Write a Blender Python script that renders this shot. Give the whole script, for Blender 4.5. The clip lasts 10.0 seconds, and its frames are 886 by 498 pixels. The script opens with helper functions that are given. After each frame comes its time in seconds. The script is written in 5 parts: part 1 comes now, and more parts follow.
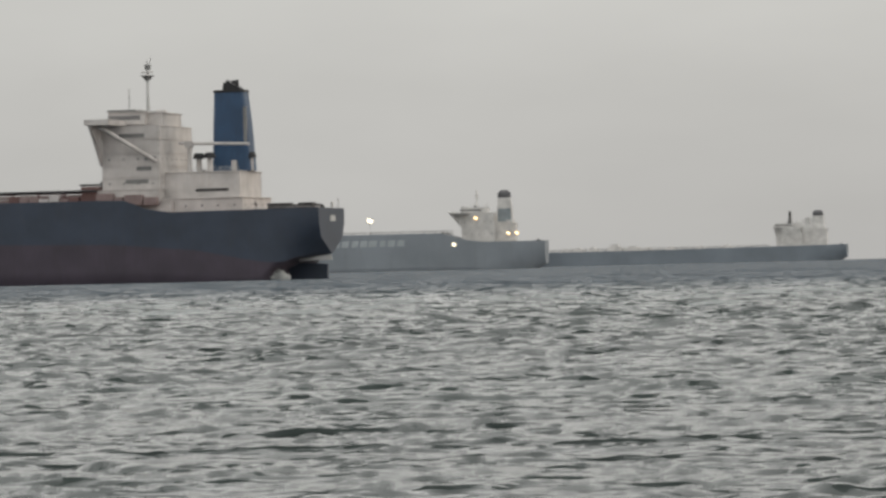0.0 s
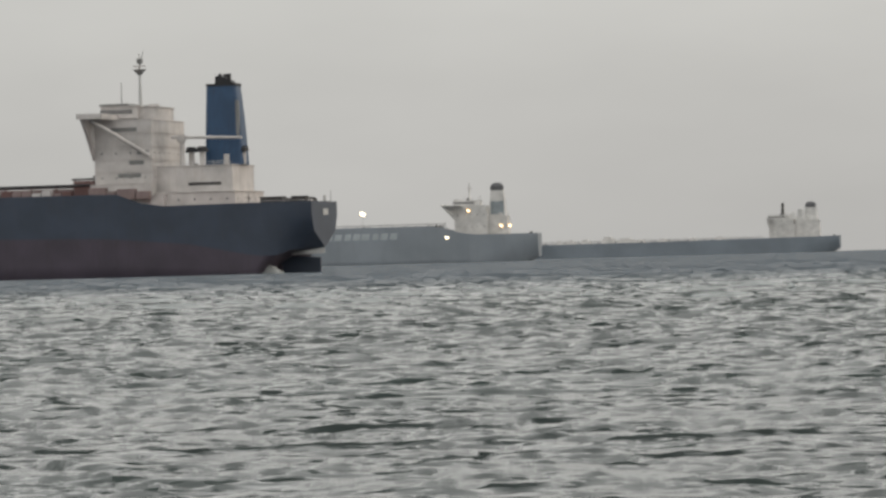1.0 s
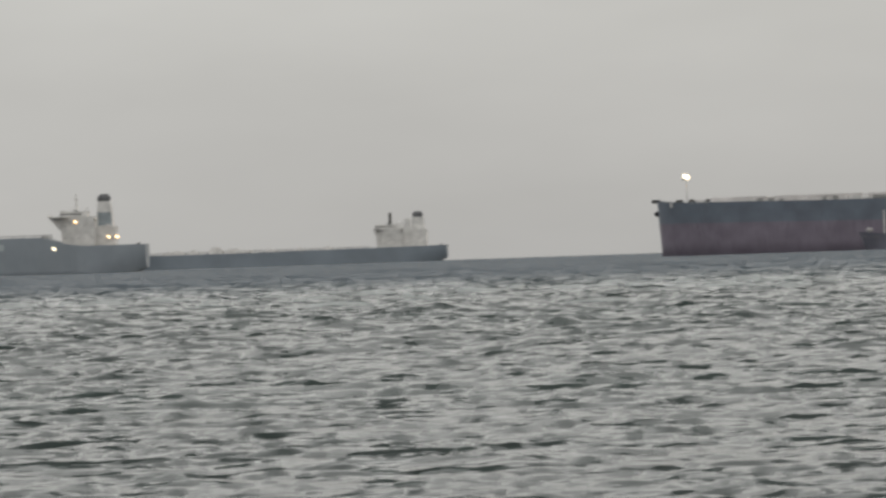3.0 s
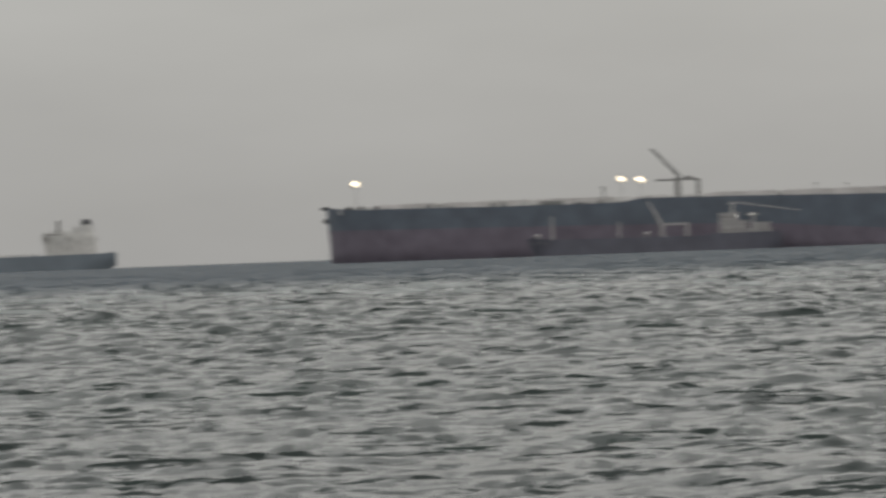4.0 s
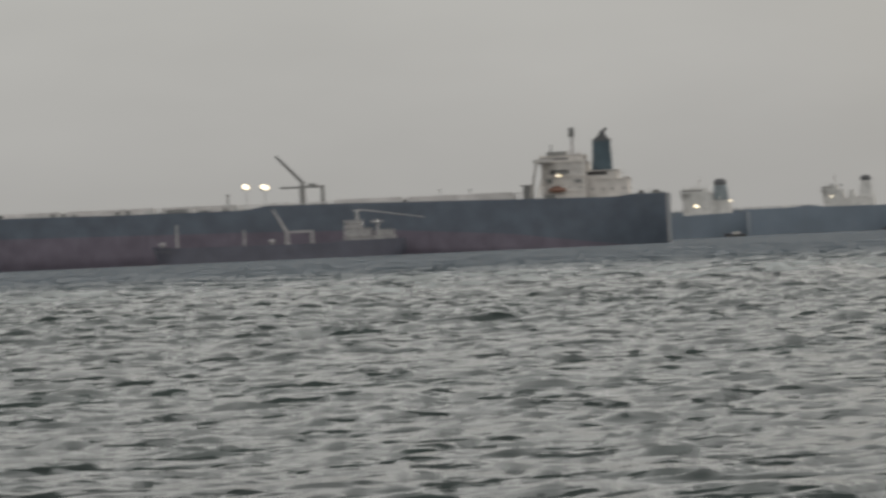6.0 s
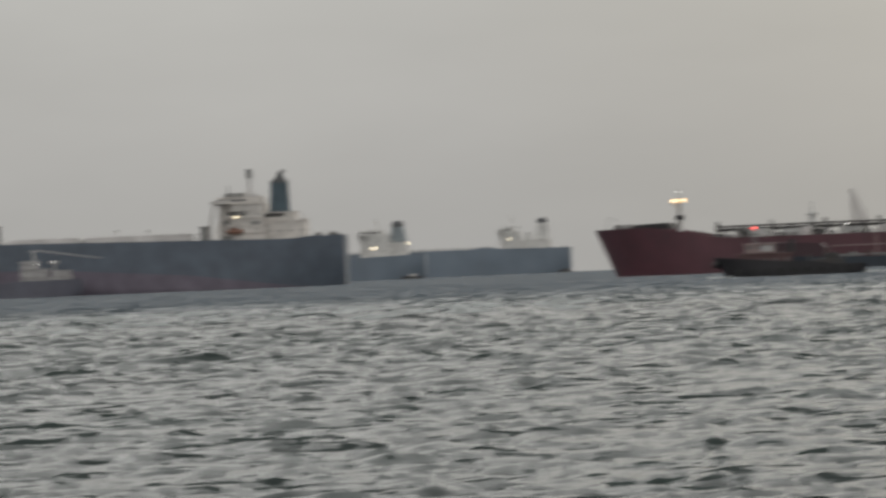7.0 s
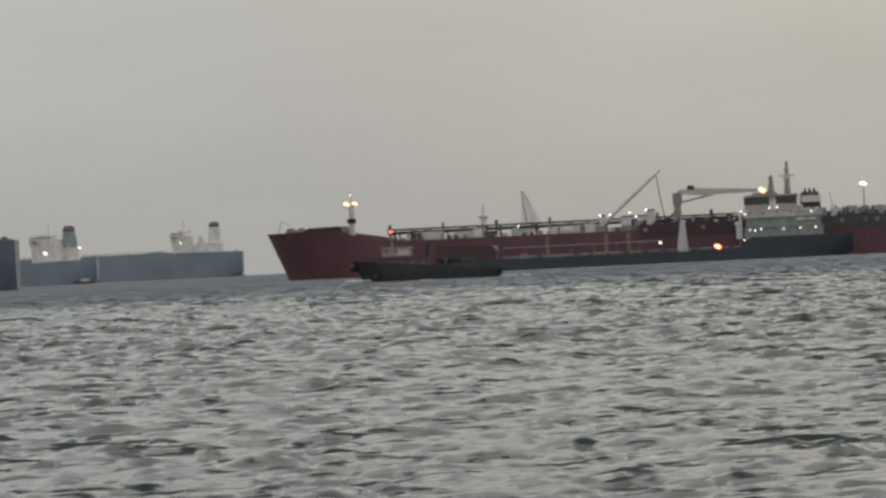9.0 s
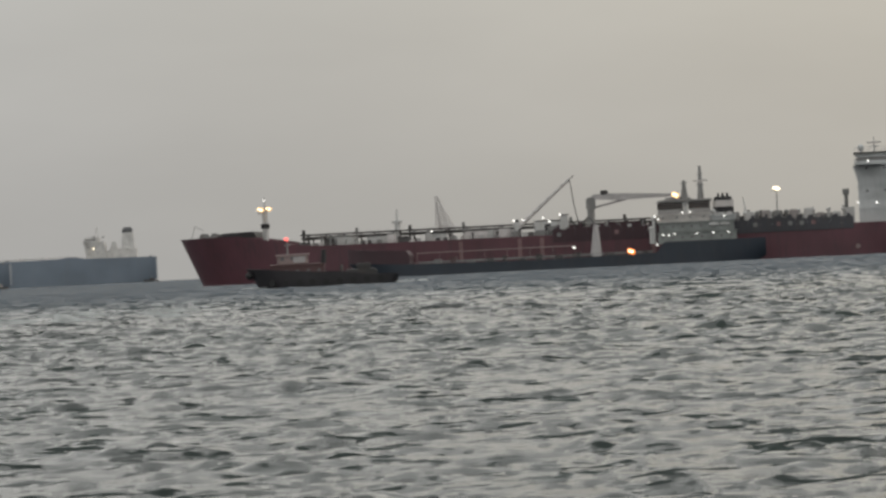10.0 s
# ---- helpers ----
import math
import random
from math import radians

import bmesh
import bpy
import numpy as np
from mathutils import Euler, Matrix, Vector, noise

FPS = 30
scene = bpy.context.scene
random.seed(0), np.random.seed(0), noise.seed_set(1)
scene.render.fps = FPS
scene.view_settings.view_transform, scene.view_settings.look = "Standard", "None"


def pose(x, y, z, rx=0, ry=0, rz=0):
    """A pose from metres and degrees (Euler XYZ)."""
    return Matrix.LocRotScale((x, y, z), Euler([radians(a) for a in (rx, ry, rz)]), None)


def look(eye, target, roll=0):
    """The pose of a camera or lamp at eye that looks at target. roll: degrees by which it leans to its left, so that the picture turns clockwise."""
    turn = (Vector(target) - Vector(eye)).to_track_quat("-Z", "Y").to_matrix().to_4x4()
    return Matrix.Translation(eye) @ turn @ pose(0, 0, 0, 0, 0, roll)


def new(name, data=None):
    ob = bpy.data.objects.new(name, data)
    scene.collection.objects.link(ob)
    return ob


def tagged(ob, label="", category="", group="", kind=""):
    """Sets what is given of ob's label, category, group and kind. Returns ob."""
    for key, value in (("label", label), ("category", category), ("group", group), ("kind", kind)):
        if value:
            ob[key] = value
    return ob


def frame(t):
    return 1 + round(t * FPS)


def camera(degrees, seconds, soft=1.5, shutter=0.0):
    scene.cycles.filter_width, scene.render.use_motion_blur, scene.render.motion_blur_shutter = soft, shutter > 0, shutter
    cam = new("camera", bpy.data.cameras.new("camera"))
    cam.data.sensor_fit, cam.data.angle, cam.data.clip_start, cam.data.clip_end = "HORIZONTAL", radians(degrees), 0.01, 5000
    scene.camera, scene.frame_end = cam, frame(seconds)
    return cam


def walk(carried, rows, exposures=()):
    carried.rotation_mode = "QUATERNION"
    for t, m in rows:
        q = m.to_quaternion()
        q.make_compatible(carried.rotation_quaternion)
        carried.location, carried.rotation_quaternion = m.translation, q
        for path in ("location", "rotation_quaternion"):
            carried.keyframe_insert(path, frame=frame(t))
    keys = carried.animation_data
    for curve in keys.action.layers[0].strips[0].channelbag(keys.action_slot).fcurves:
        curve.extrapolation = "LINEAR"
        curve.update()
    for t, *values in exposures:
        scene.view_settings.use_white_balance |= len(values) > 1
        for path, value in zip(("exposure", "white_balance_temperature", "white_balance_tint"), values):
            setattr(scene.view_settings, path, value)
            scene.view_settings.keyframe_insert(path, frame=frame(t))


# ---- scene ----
# Camera: on the shore, 2.6 m over the water, panning along the anchored ships.
EYE = (0.0, 0.0, 2.6)
cam = camera(12.0, 10.0, soft=2.8, shutter=0.5)


def aim(yaw, pitch, roll):
    """Pose of the camera: yaw clockwise from +y, pitch up, roll, in degrees."""
    y, p = radians(yaw), radians(pitch)
    way = Vector((math.sin(y) * math.cos(p), math.cos(y) * math.cos(p), math.sin(p)))
    return look(EYE, Vector(EYE) + way * 100, 1 * roll)


walk(cam, [
    (0, aim(-0.000, 0.239, -1.343)),
    (0.5, aim(0.276, 0.173, -1.485)),
    (1, aim(0.094, 0.140, -1.554)),
    (1.5, aim(0.700, 0.186, -1.653)),
    (2, aim(2.329, 0.033, -1.762)),
    (2.5, aim(4.495, 0.063, -1.831)),
    (2.7, aim(4.913, 0.109, -1.865)),
    (3.8, aim(8.508, 0.070, -2.047)),
    (4, aim(9.916, 0.064, -2.100)),
    (4.5, aim(11.696, -0.026, -2.146)),
    (5, aim(12.662, -0.049, -2.301)),
    (5.2, aim(12.804, 0.059, -2.295)),
    (6.3, aim(16.066, -0.010, -2.573)),
    (6.5, aim(16.746, 0.082, -2.541)),
    (7, aim(19.410, 0.347, -2.384)),
    (7.5, aim(22.037, 0.325, -2.468)),
    (8, aim(23.190, 0.218, -2.615)),
    (8.5, aim(23.836, 0.180, -2.685)),
    (9, aim(23.860, 0.200, -2.724)),
    (9.5, aim(24.639, 0.202, -2.664)),
    (10, aim(25.035, 0.213, -2.806)),
], exposures=[(0.0, 0.0), (1.5, 0.0), (2.7, 0.0), (3.8, -0.36), (5.0, -0.36), (6.4, -0.31), (7.5, -0.27), (8.5, -0.25), (10.0, -0.25)])

# ---- world and light: hazy overcast evening, the sun low behind cloud off to the east side ----
SUN_AZ, SUN_EL = 75.0, 14.0
sun_way = Vector((math.sin(radians(SUN_AZ)) * math.cos(radians(SUN_EL)), math.cos(radians(SUN_AZ)) * math.cos(radians(SUN_EL)), math.sin(radians(SUN_EL))))
world = bpy.data.worlds.new("overcast_sky")
scene.world = world
world.use_nodes = True
wn, wl = world.node_tree.nodes, world.node_tree.links
wn.clear()
out = wn.new("ShaderNodeOutputWorld")
mix = wn.new("ShaderNodeMixShader")
mix.inputs[0].default_value = 0.88
clear_bg, cloud_bg = wn.new("ShaderNodeBackground"), wn.new("ShaderNodeBackground")
sky = wn.new("ShaderNodeTexSky")
sky.sky_type, sky.sun_disc = "NISHITA", False
sky.sun_elevation, sky.sun_rotation = radians(SUN_EL), radians(SUN_AZ)
sky.air_density, sky.dust_density = 1.6, 5.0
clear_bg.inputs["Strength"].default_value = 0.10
wl.new(sky.outputs[0], clear_bg.inputs["Color"])
coord = wn.new("ShaderNodeTexCoord")
sep = wn.new("ShaderNodeSeparateXYZ")
wl.new(coord.outputs["Generated"], sep.inputs[0])
ramp = wn.new("ShaderNodeValToRGB")
ramp.color_ramp.elements[0].position, ramp.color_ramp.elements[0].color = 0.0, (0.536, 0.528, 0.510, 1)
ramp.color_ramp.elements[1].position, ramp.color_ramp.elements[1].color = 1.0, (1.18, 1.185, 1.16, 1)
mid = ramp.color_ramp.elements.new(0.07)
mid.color = (0.644, 0.643, 0.620, 1)
low = ramp.color_ramp.elements.new(0.012)
low.color = (0.558, 0.550, 0.529, 1)
high = ramp.color_ramp.elements.new(0.145)
high.color = (1.130, 1.120, 1.088, 1)
wl.new(sep.outputs["Z"], ramp.inputs[0])
# warmer cloud towards the sun
dot = wn.new("ShaderNodeVectorMath")
dot.operation = "DOT_PRODUCT"
dot.inputs[1].default_value = sun_way
wl.new(coord.outputs["Generated"], dot.inputs[0])
glow = wn.new("ShaderNodeMapRange")
glow.inputs["From Min"].default_value, glow.inputs["From Max"].default_value = 0.56, 1.0
wl.new(dot.outputs["Value"], glow.inputs["Value"])
warm = wn.new("ShaderNodeMix")
warm.data_type, warm.blend_type = "RGBA", "MULTIPLY"
warm.inputs["B"].default_value = (1.14, 1.05, 0.86, 1)
low_band = wn.new("ShaderNodeMapRange")
low_band.inputs["From Min"].default_value, low_band.inputs["From Max"].default_value = 0.06, 0.30
low_band.inputs["To Min"].default_value, low_band.inputs["To Max"].default_value = 1.0, 0.0
wl.new(sep.outputs["Z"], low_band.inputs["Value"])
both = wn.new("ShaderNodeMath")
both.operation = "MULTIPLY"
wl.new(glow.outputs[0], both.inputs[0])
wl.new(low_band.outputs[0], both.inputs[1])
wl.new(both.outputs[0], warm.inputs["Factor"])
wl.new(ramp.outputs[0], warm.inputs["A"])
# faint layered cloud
stretch = wn.new("ShaderNodeMapping")
stretch.inputs["Scale"].default_value = (6, 6, 18)
wl.new(coord.outputs["Generated"], stretch.inputs[0])
cloud = wn.new("ShaderNodeTexNoise")
cloud.inputs["Scale"].default_value, cloud.inputs["Detail"].default_value = 1.6, 4
wl.new(stretch.outputs[0], cloud.inputs["Vector"])
veil = wn.new("ShaderNodeMapRange")
veil.inputs["From Min"].default_value, veil.inputs["From Max"].default_value = 0.3, 0.7
veil.inputs["To Min"].default_value, veil.inputs["To Max"].default_value = 0.95, 1.045
wl.new(cloud.outputs["Fac"], veil.inputs["Value"])
scaled = wn.new("ShaderNodeVectorMath")
scaled.operation = "SCALE"
wl.new(warm.outputs["Result"], scaled.inputs[0])
wl.new(veil.outputs[0], scaled.inputs["Scale"])
wl.new(scaled.outputs[0], cloud_bg.inputs["Color"])
wl.new(clear_bg.outputs[0], mix.inputs[1])
wl.new(cloud_bg.outputs[0], mix.inputs[2])
wl.new(mix.outputs[0], out.inputs[0])

sun = new("sun", bpy.data.lights.new("sun", "SUN"))
sun.data.energy, sun.data.angle, sun.data.color = 0.5, radians(25), (1.0, 0.93, 0.85)
sun.matrix_world = look(sun_way * 1000, (0, 0, 0))


# ---- materials ----
def paint(name, colour, rough=0.55, wear=(0.2, 0.12, 0.08), amount=0.25, scale=0.12, streak=True, metal=0.0):
    """Weathered ship's paint: broad fading, vertical streaks of wear, fine grain."""
    m = bpy.data.materials.new(name)
    m.use_nodes = True
    n, l = m.node_tree.nodes, m.node_tree.links
    b = n["Principled BSDF"]
    b.inputs["Roughness"].default_value, b.inputs["Metallic"].default_value = rough, metal
    c = n.new("ShaderNodeTexCoord")
    mp = n.new("ShaderNodeMapping")
    mp.inputs["Scale"].default_value = (1, 1, 0.12 if streak else 1)
    l.new(c.outputs["Object"], mp.inputs[0])
    big, fine = n.new("ShaderNodeTexNoise"), n.new("ShaderNodeTexNoise")
    big.inputs["Scale"].default_value, big.inputs["Detail"].default_value = scale, 5
    fine.inputs["Scale"].default_value, fine.inputs["Detail"].default_value = scale * 9, 4
    l.new(c.outputs["Object"], big.inputs["Vector"])
    l.new(mp.outputs[0], fine.inputs["Vector"])
    fade = n.new("ShaderNodeMapRange")
    fade.inputs["From Min"].default_value, fade.inputs["From Max"].default_value = 0.3, 0.7
    fade.inputs["To Min"].default_value, fade.inputs["To Max"].default_value = 0.82, 1.18
    l.new(big.outputs["Fac"], fade.inputs["Value"])
    tone = n.new("ShaderNodeVectorMath")
    tone.operation = "SCALE"
    tone.inputs[0].default_value = colour
    l.new(fade.outputs[0], tone.inputs["Scale"])
    spot = n.new("ShaderNodeMapRange")
    spot.inputs["From Min"].default_value, spot.inputs["From Max"].default_value = 0.52, 0.75
    spot.inputs["To Max"].default_value = amount
    l.new(fine.outputs["Fac"], spot.inputs["Value"])
    mx = n.new("ShaderNodeMix")
    mx.data_type = "RGBA"
    mx.inputs["B"].default_value = (*wear, 1)
    l.new(spot.outputs[0], mx.inputs["Factor"])
    l.new(tone.outputs[0], mx.inputs["A"])
    l.new(mx.outputs["Result"], b.inputs["Base Color"])
    bump = n.new("ShaderNodeBump")
    bump.inputs["Strength"].default_value, bump.inputs["Distance"].default_value = 0.3, 0.05
    l.new(fine.outputs["Fac"], bump.inputs["Height"])
    l.new(bump.outputs[0], b.inputs["Normal"])
    return m


def lamp_glow(name, colour, strength):
    m = bpy.data.materials.new(name)
    m.use_nodes = True
    b = m.node_tree.nodes["Principled BSDF"]
    b.inputs["Base Color"].default_value = (*colour, 1)
    b.inputs["Emission Color"].default_value = (*colour, 1)
    b.inputs["Emission Strength"].default_value = strength
    return m


def sea_material(name, bump_scale, shift):
    m = bpy.data.materials.new(name)
    m.use_nodes = True
    n, l = m.node_tree.nodes, m.node_tree.links
    b = n["Principled BSDF"]
    b.inputs["IOR"].default_value = 1.33
    c = n.new("ShaderNodeTexCoord")
    mp = n.new("ShaderNodeMapping")
    mp.inputs["Location"].default_value, mp.inputs["Scale"].default_value = (shift, shift * 0.7, 0), (0.5, 1, 1)
    l.new(c.outputs["Object"], mp.inputs[0])
    patch = n.new("ShaderNodeTexNoise")
    patch.inputs["Scale"].default_value, patch.inputs["Detail"].default_value = 0.03, 3
    l.new(mp.outputs[0], patch.inputs["Vector"])
    body = n.new("ShaderNodeValToRGB")
    body.color_ramp.elements[0].position, body.color_ramp.elements[0].color = 0.3, (0.010, 0.017, 0.015, 1)
    body.color_ramp.elements[1].position, body.color_ramp.elements[1].color = 0.7, (0.020, 0.034, 0.029, 1)
    l.new(patch.outputs["Fac"], body.inputs[0])
    b.inputs["Roughness"].default_value = 0.1
    # wavelets: facets lean every way a little, and their fronts lean down-wind more sharply
    geo = n.new("ShaderNodeNewGeometry")
    lean = geo.outputs["Normal"]
    # facets lean more with distance, tuned so far water looks dark from the camera
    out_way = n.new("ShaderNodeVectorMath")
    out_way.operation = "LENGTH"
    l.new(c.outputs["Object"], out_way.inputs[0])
    # greenish near, bluer and paler far out: haze tint put into the body colour
    far_tint = n.new("ShaderNodeMapRange")
    far_tint.interpolation_type = "SMOOTHSTEP"
    far_tint.inputs["From Min"].default_value, far_tint.inputs["From Max"].default_value = 220, 650
    l.new(out_way.outputs["Value"], far_tint.inputs["Value"])
    tint_mix = n.new("ShaderNodeMix")
    tint_mix.data_type = "RGBA"
    tint_mix.inputs["B"].default_value = (0.050, 0.068, 0.084, 1)
    l.new(far_tint.outputs[0], tint_mix.inputs["Factor"])
    l.new(body.outputs[0], tint_mix.inputs["A"])
    l.new(tint_mix.outputs["Result"], b.inputs["Base Color"])
    far_lean = n.new("ShaderNodeMapRange")
    far_lean.interpolation_type = "SMOOTHSTEP"
    far_lean.inputs["From Min"].default_value, far_lean.inputs["From Max"].default_value = 70, 620
    far_lean.inputs["To Min"].default_value, far_lean.inputs["To Max"].default_value = 0.6, 1.8
    l.new(out_way.outputs["Value"], far_lean.inputs["Value"])
    # noise stretched along y, so foreshortened far water still shows blotches from the camera
    far_stretch = n.new("ShaderNodeMapping")
    far_stretch.inputs["Location"].default_value, far_stretch.inputs["Scale"].default_value = (shift, shift, 0), (1, 0.11, 1)
    l.new(c.outputs["Object"], far_stretch.inputs[0])
    for size, side, front, start in ((0.30, 0.04, 0.12, 0.56), (0.11, 0.02, 0.07, 0.50), (bump_scale * 0.22, 0.12, 0.5, 0.56), (bump_scale * 0.65, 0.13, 1.35, 0.58), (bump_scale * 1.35, 0.13, 0.65, 0.585)):
        tex = n.new("ShaderNodeTexNoise")
        tex.inputs["Scale"].default_value, tex.inputs["Detail"].default_value, tex.inputs["Roughness"].default_value = size, 3, 0.5
        l.new((far_stretch if size < 0.4 else mp).outputs[0], tex.inputs["Vector"])
        parts = n.new("ShaderNodeSeparateXYZ")
        l.new(tex.outputs["Color"], parts.inputs[0])
        sx, sy = n.new("ShaderNodeMapRange"), n.new("ShaderNodeMapRange")
        sx.inputs["From Min"].default_value, sx.inputs["From Max"].default_value = 0.25, 0.75
        sx.inputs["To Min"].default_value, sx.inputs["To Max"].default_value = -side, side
        l.new(parts.outputs["X"], sx.inputs["Value"])
        sy.inputs["From Min"].default_value, sy.inputs["From Max"].default_value = start, 0.66
        sy.inputs["To Min"].default_value, sy.inputs["To Max"].default_value = side * 0.25, -front
        l.new(parts.outputs["Y"], sy.inputs["Value"])
        scaled_front = n.new("ShaderNodeMath")
        scaled_front.operation = "MULTIPLY"
        l.new(sy.outputs[0], scaled_front.inputs[0])
        l.new(far_lean.outputs[0], scaled_front.inputs[1])
        # even lean, away from the camera near and towards it far, to balance brightness
        bias = n.new("ShaderNodeMath")
        bias.operation = "MULTIPLY_ADD"
        bias.inputs[1].default_value, bias.inputs[2].default_value = -0.160, 0.137
        if size < 0.4:
            bias.inputs[1].default_value, bias.inputs[2].default_value = 0, 0.006
        l.new(far_lean.outputs[0], bias.inputs[0])
        both = n.new("ShaderNodeMath")
        l.new(scaled_front.outputs[0], both.inputs[0])
        l.new(bias.outputs[0], both.inputs[1])
        tilt = n.new("ShaderNodeCombineXYZ")
        # turns the lean part-way towards the camera for the right-hand view
        lee = n.new("ShaderNodeMath")
        lee.operation = "MULTIPLY_ADD"
        lee.inputs[1].default_value = 0.25
        l.new(both.outputs[0], lee.inputs[0])
        l.new(sx.outputs[0], lee.inputs[2])
        l.new(lee.outputs[0], tilt.inputs["X"])
        l.new(both.outputs[0], tilt.inputs["Y"])
        add = n.new("ShaderNodeVectorMath")
        l.new(lean, add.inputs[0])
        l.new(tilt.outputs[0], add.inputs[1])
        lean = add.outputs[0]
    unit = n.new("ShaderNodeVectorMath")
    unit.operation = "NORMALIZE"
    l.new(lean, unit.inputs[0])
    l.new(unit.outputs[0], b.inputs["Normal"])
    return m


NAVY = paint("navy_hull_paint", (0.032, 0.044, 0.068), 0.5, (0.06, 0.055, 0.06), 0.2)
OXIDE = paint("dull_oxide_antifouling", (0.057, 0.045, 0.062), 0.65, (0.04, 0.03, 0.035), 0.4)
# Middle tanker's slate and plum are raised paler: haze put into the colour.
SLATE = paint("hazed_slate_hull_paint", (0.103, 0.123, 0.153), 0.55, (0.09, 0.08, 0.08), 0.2)
PLUM = paint("haze_paled_plum_antifouling", (0.148, 0.126, 0.158), 0.65, (0.05, 0.045, 0.055), 0.4)
# Distant tankers' hulls: haze put into the paler, bluer colours.
HAZED_STEEL_BLUE = paint("haze_paled_steel_blue_hull", (0.225, 0.250, 0.275), 0.6, (0.16, 0.16, 0.16), 0.2, 0.025)
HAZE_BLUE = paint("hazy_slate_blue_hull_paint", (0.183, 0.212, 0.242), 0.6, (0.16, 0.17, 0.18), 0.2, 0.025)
HAZED_GREY_BLUE = paint("haze_paled_grey_blue_hull", (0.160, 0.194, 0.235), 0.6, (0.18, 0.18, 0.18), 0.2, 0.025)
RED = paint("brick_red_hull_paint", (0.096, 0.036, 0.046), 0.5, (0.045, 0.03, 0.036), 0.55)
RED_DECK = paint("red_brown_deck_paint", (0.135, 0.075, 0.069), 0.7, (0.08, 0.05, 0.05), 0.4)
GREY_DECK = paint("grey_deck_steel", (0.30, 0.28, 0.27), 0.7, (0.16, 0.11, 0.09), 0.4)
PALE_DECK = paint("pale_grey_deck_steel", (0.54, 0.52, 0.51), 0.7, (0.25, 0.22, 0.2), 0.4)
WHITE = paint("off_white_house_paint", (0.52, 0.49, 0.47), 0.5, (0.42, 0.36, 0.31), 0.35, 0.2)
CREAM = paint("greyed_cream_house_paint", (0.552, 0.522, 0.492), 0.55, (0.40, 0.35, 0.31), 0.3, 0.2)
# Distant tankers' houses: pale and flat, the haze painted in.
HAZED_PALE = paint("haze_paled_house_paint", (0.57, 0.558, 0.538), 0.55, (0.42, 0.40, 0.38), 0.3, 0.2)
BLUE = paint("royal_blue_funnel_paint", (0.022, 0.060, 0.125), 0.5, (0.02, 0.03, 0.05), 0.4, 0.2)
TEAL = paint("slate_blue_funnel_paint", (0.055, 0.085, 0.105), 0.5, (0.04, 0.05, 0.06), 0.4, 0.2)
GREYGREEN = paint("grey_blue_funnel_paint", (0.22, 0.25, 0.265), 0.5, (0.14, 0.15, 0.15), 0.4, 0.2)
SOOT = paint("soot_black_paint", (0.018, 0.018, 0.020), 0.7, (0.05, 0.045, 0.04), 0.3)
DARK = paint("dark_weathered_steel", (0.050, 0.048, 0.048), 0.65, (0.11, 0.07, 0.05), 0.4)
GREY = paint("mid_grey_machinery_paint", (0.20, 0.20, 0.195), 0.6, (0.12, 0.09, 0.07), 0.4)
LIGHT = paint("light_grey_mast_paint", (0.46, 0.46, 0.45), 0.6, (0.3, 0.25, 0.2), 0.35)
FUNNEL_TOP = paint("smoke_dark_funnel_top", (0.11, 0.11, 0.115), 0.7, (0.05, 0.045, 0.04), 0.3)
BLACKHULL = paint("black_blue_hull_paint", (0.022, 0.030, 0.042), 0.5, (0.06, 0.05, 0.05), 0.3)
# Barge hull, lightened towards the tanker behind it: painted haze.
HAZED_HULL = paint("haze_paled_barge_hull_paint", (0.112, 0.112, 0.140), 0.55, (0.08, 0.07, 0.06), 0.3)
ORANGE = paint("lifeboat_orange", (0.19, 0.10, 0.07), 0.5, (0.25, 0.1, 0.06), 0.3)
RUBBER = paint("black_rubber", (0.02, 0.02, 0.02), 0.8, (0.05, 0.05, 0.05), 0.3, 1.0)
SCUFF = paint("scuffed_red_paint", (0.20, 0.12, 0.12), 0.7, (0.1, 0.04, 0.04), 0.5)
PINK = paint("faded_pink_deck_paint", (0.23, 0.175, 0.168), 0.7, (0.14, 0.08, 0.07), 0.4)
LETTER = paint("white_hull_lettering", (0.40, 0.43, 0.45), 0.6, (0.25, 0.27, 0.28), 0.4)
PANE = paint("dark_window_glass", (0.17, 0.165, 0.165), 0.15, (0.06, 0.06, 0.06), 0.1, 1.0, False)
FOAM = paint("white_water_foam", (0.40, 0.415, 0.41), 0.8, (0.30, 0.34, 0.34), 0.8, 0.5, False)
WARM_LAMP = lamp_glow("warm_floodlight_glass", (1.0, 0.87, 0.66), 1.5)
AMBER_LAMP = lamp_glow("amber_sodium_lamp_glass", (1.0, 0.66, 0.32), 1.3)
ORANGE_LAMP = lamp_glow("orange_lamp_glass", (1.0, 0.30, 0.08), 1.4)
BUNKER_HOUSE = paint("dingy_grey_house_paint", (0.31, 0.30, 0.29), 0.6, (0.17, 0.14, 0.12), 0.5, 0.3)
BARGE_GREY = paint("dull_grey_barge_paint", (0.38, 0.365, 0.36), 0.6, (0.15, 0.12, 0.12), 0.5, 0.3)
TANKER_HOUSE = paint("cool_grey_house_paint", (0.44, 0.455, 0.455), 0.55, (0.30, 0.29, 0.28), 0.35, 0.2)
SLATE_DARK = paint("dark_slate_deck_paint", (0.050, 0.050, 0.058), 0.6, (0.09, 0.07, 0.06), 0.4)
DARK_PLUM = paint("dark_plum_ship_paint", (0.046, 0.021, 0.027), 0.6, (0.03, 0.025, 0.028), 0.4)
TUG_BLACK = paint("tug_black_paint", (0.020, 0.018, 0.021), 0.6, (0.05, 0.04, 0.04), 0.3, 0.4)
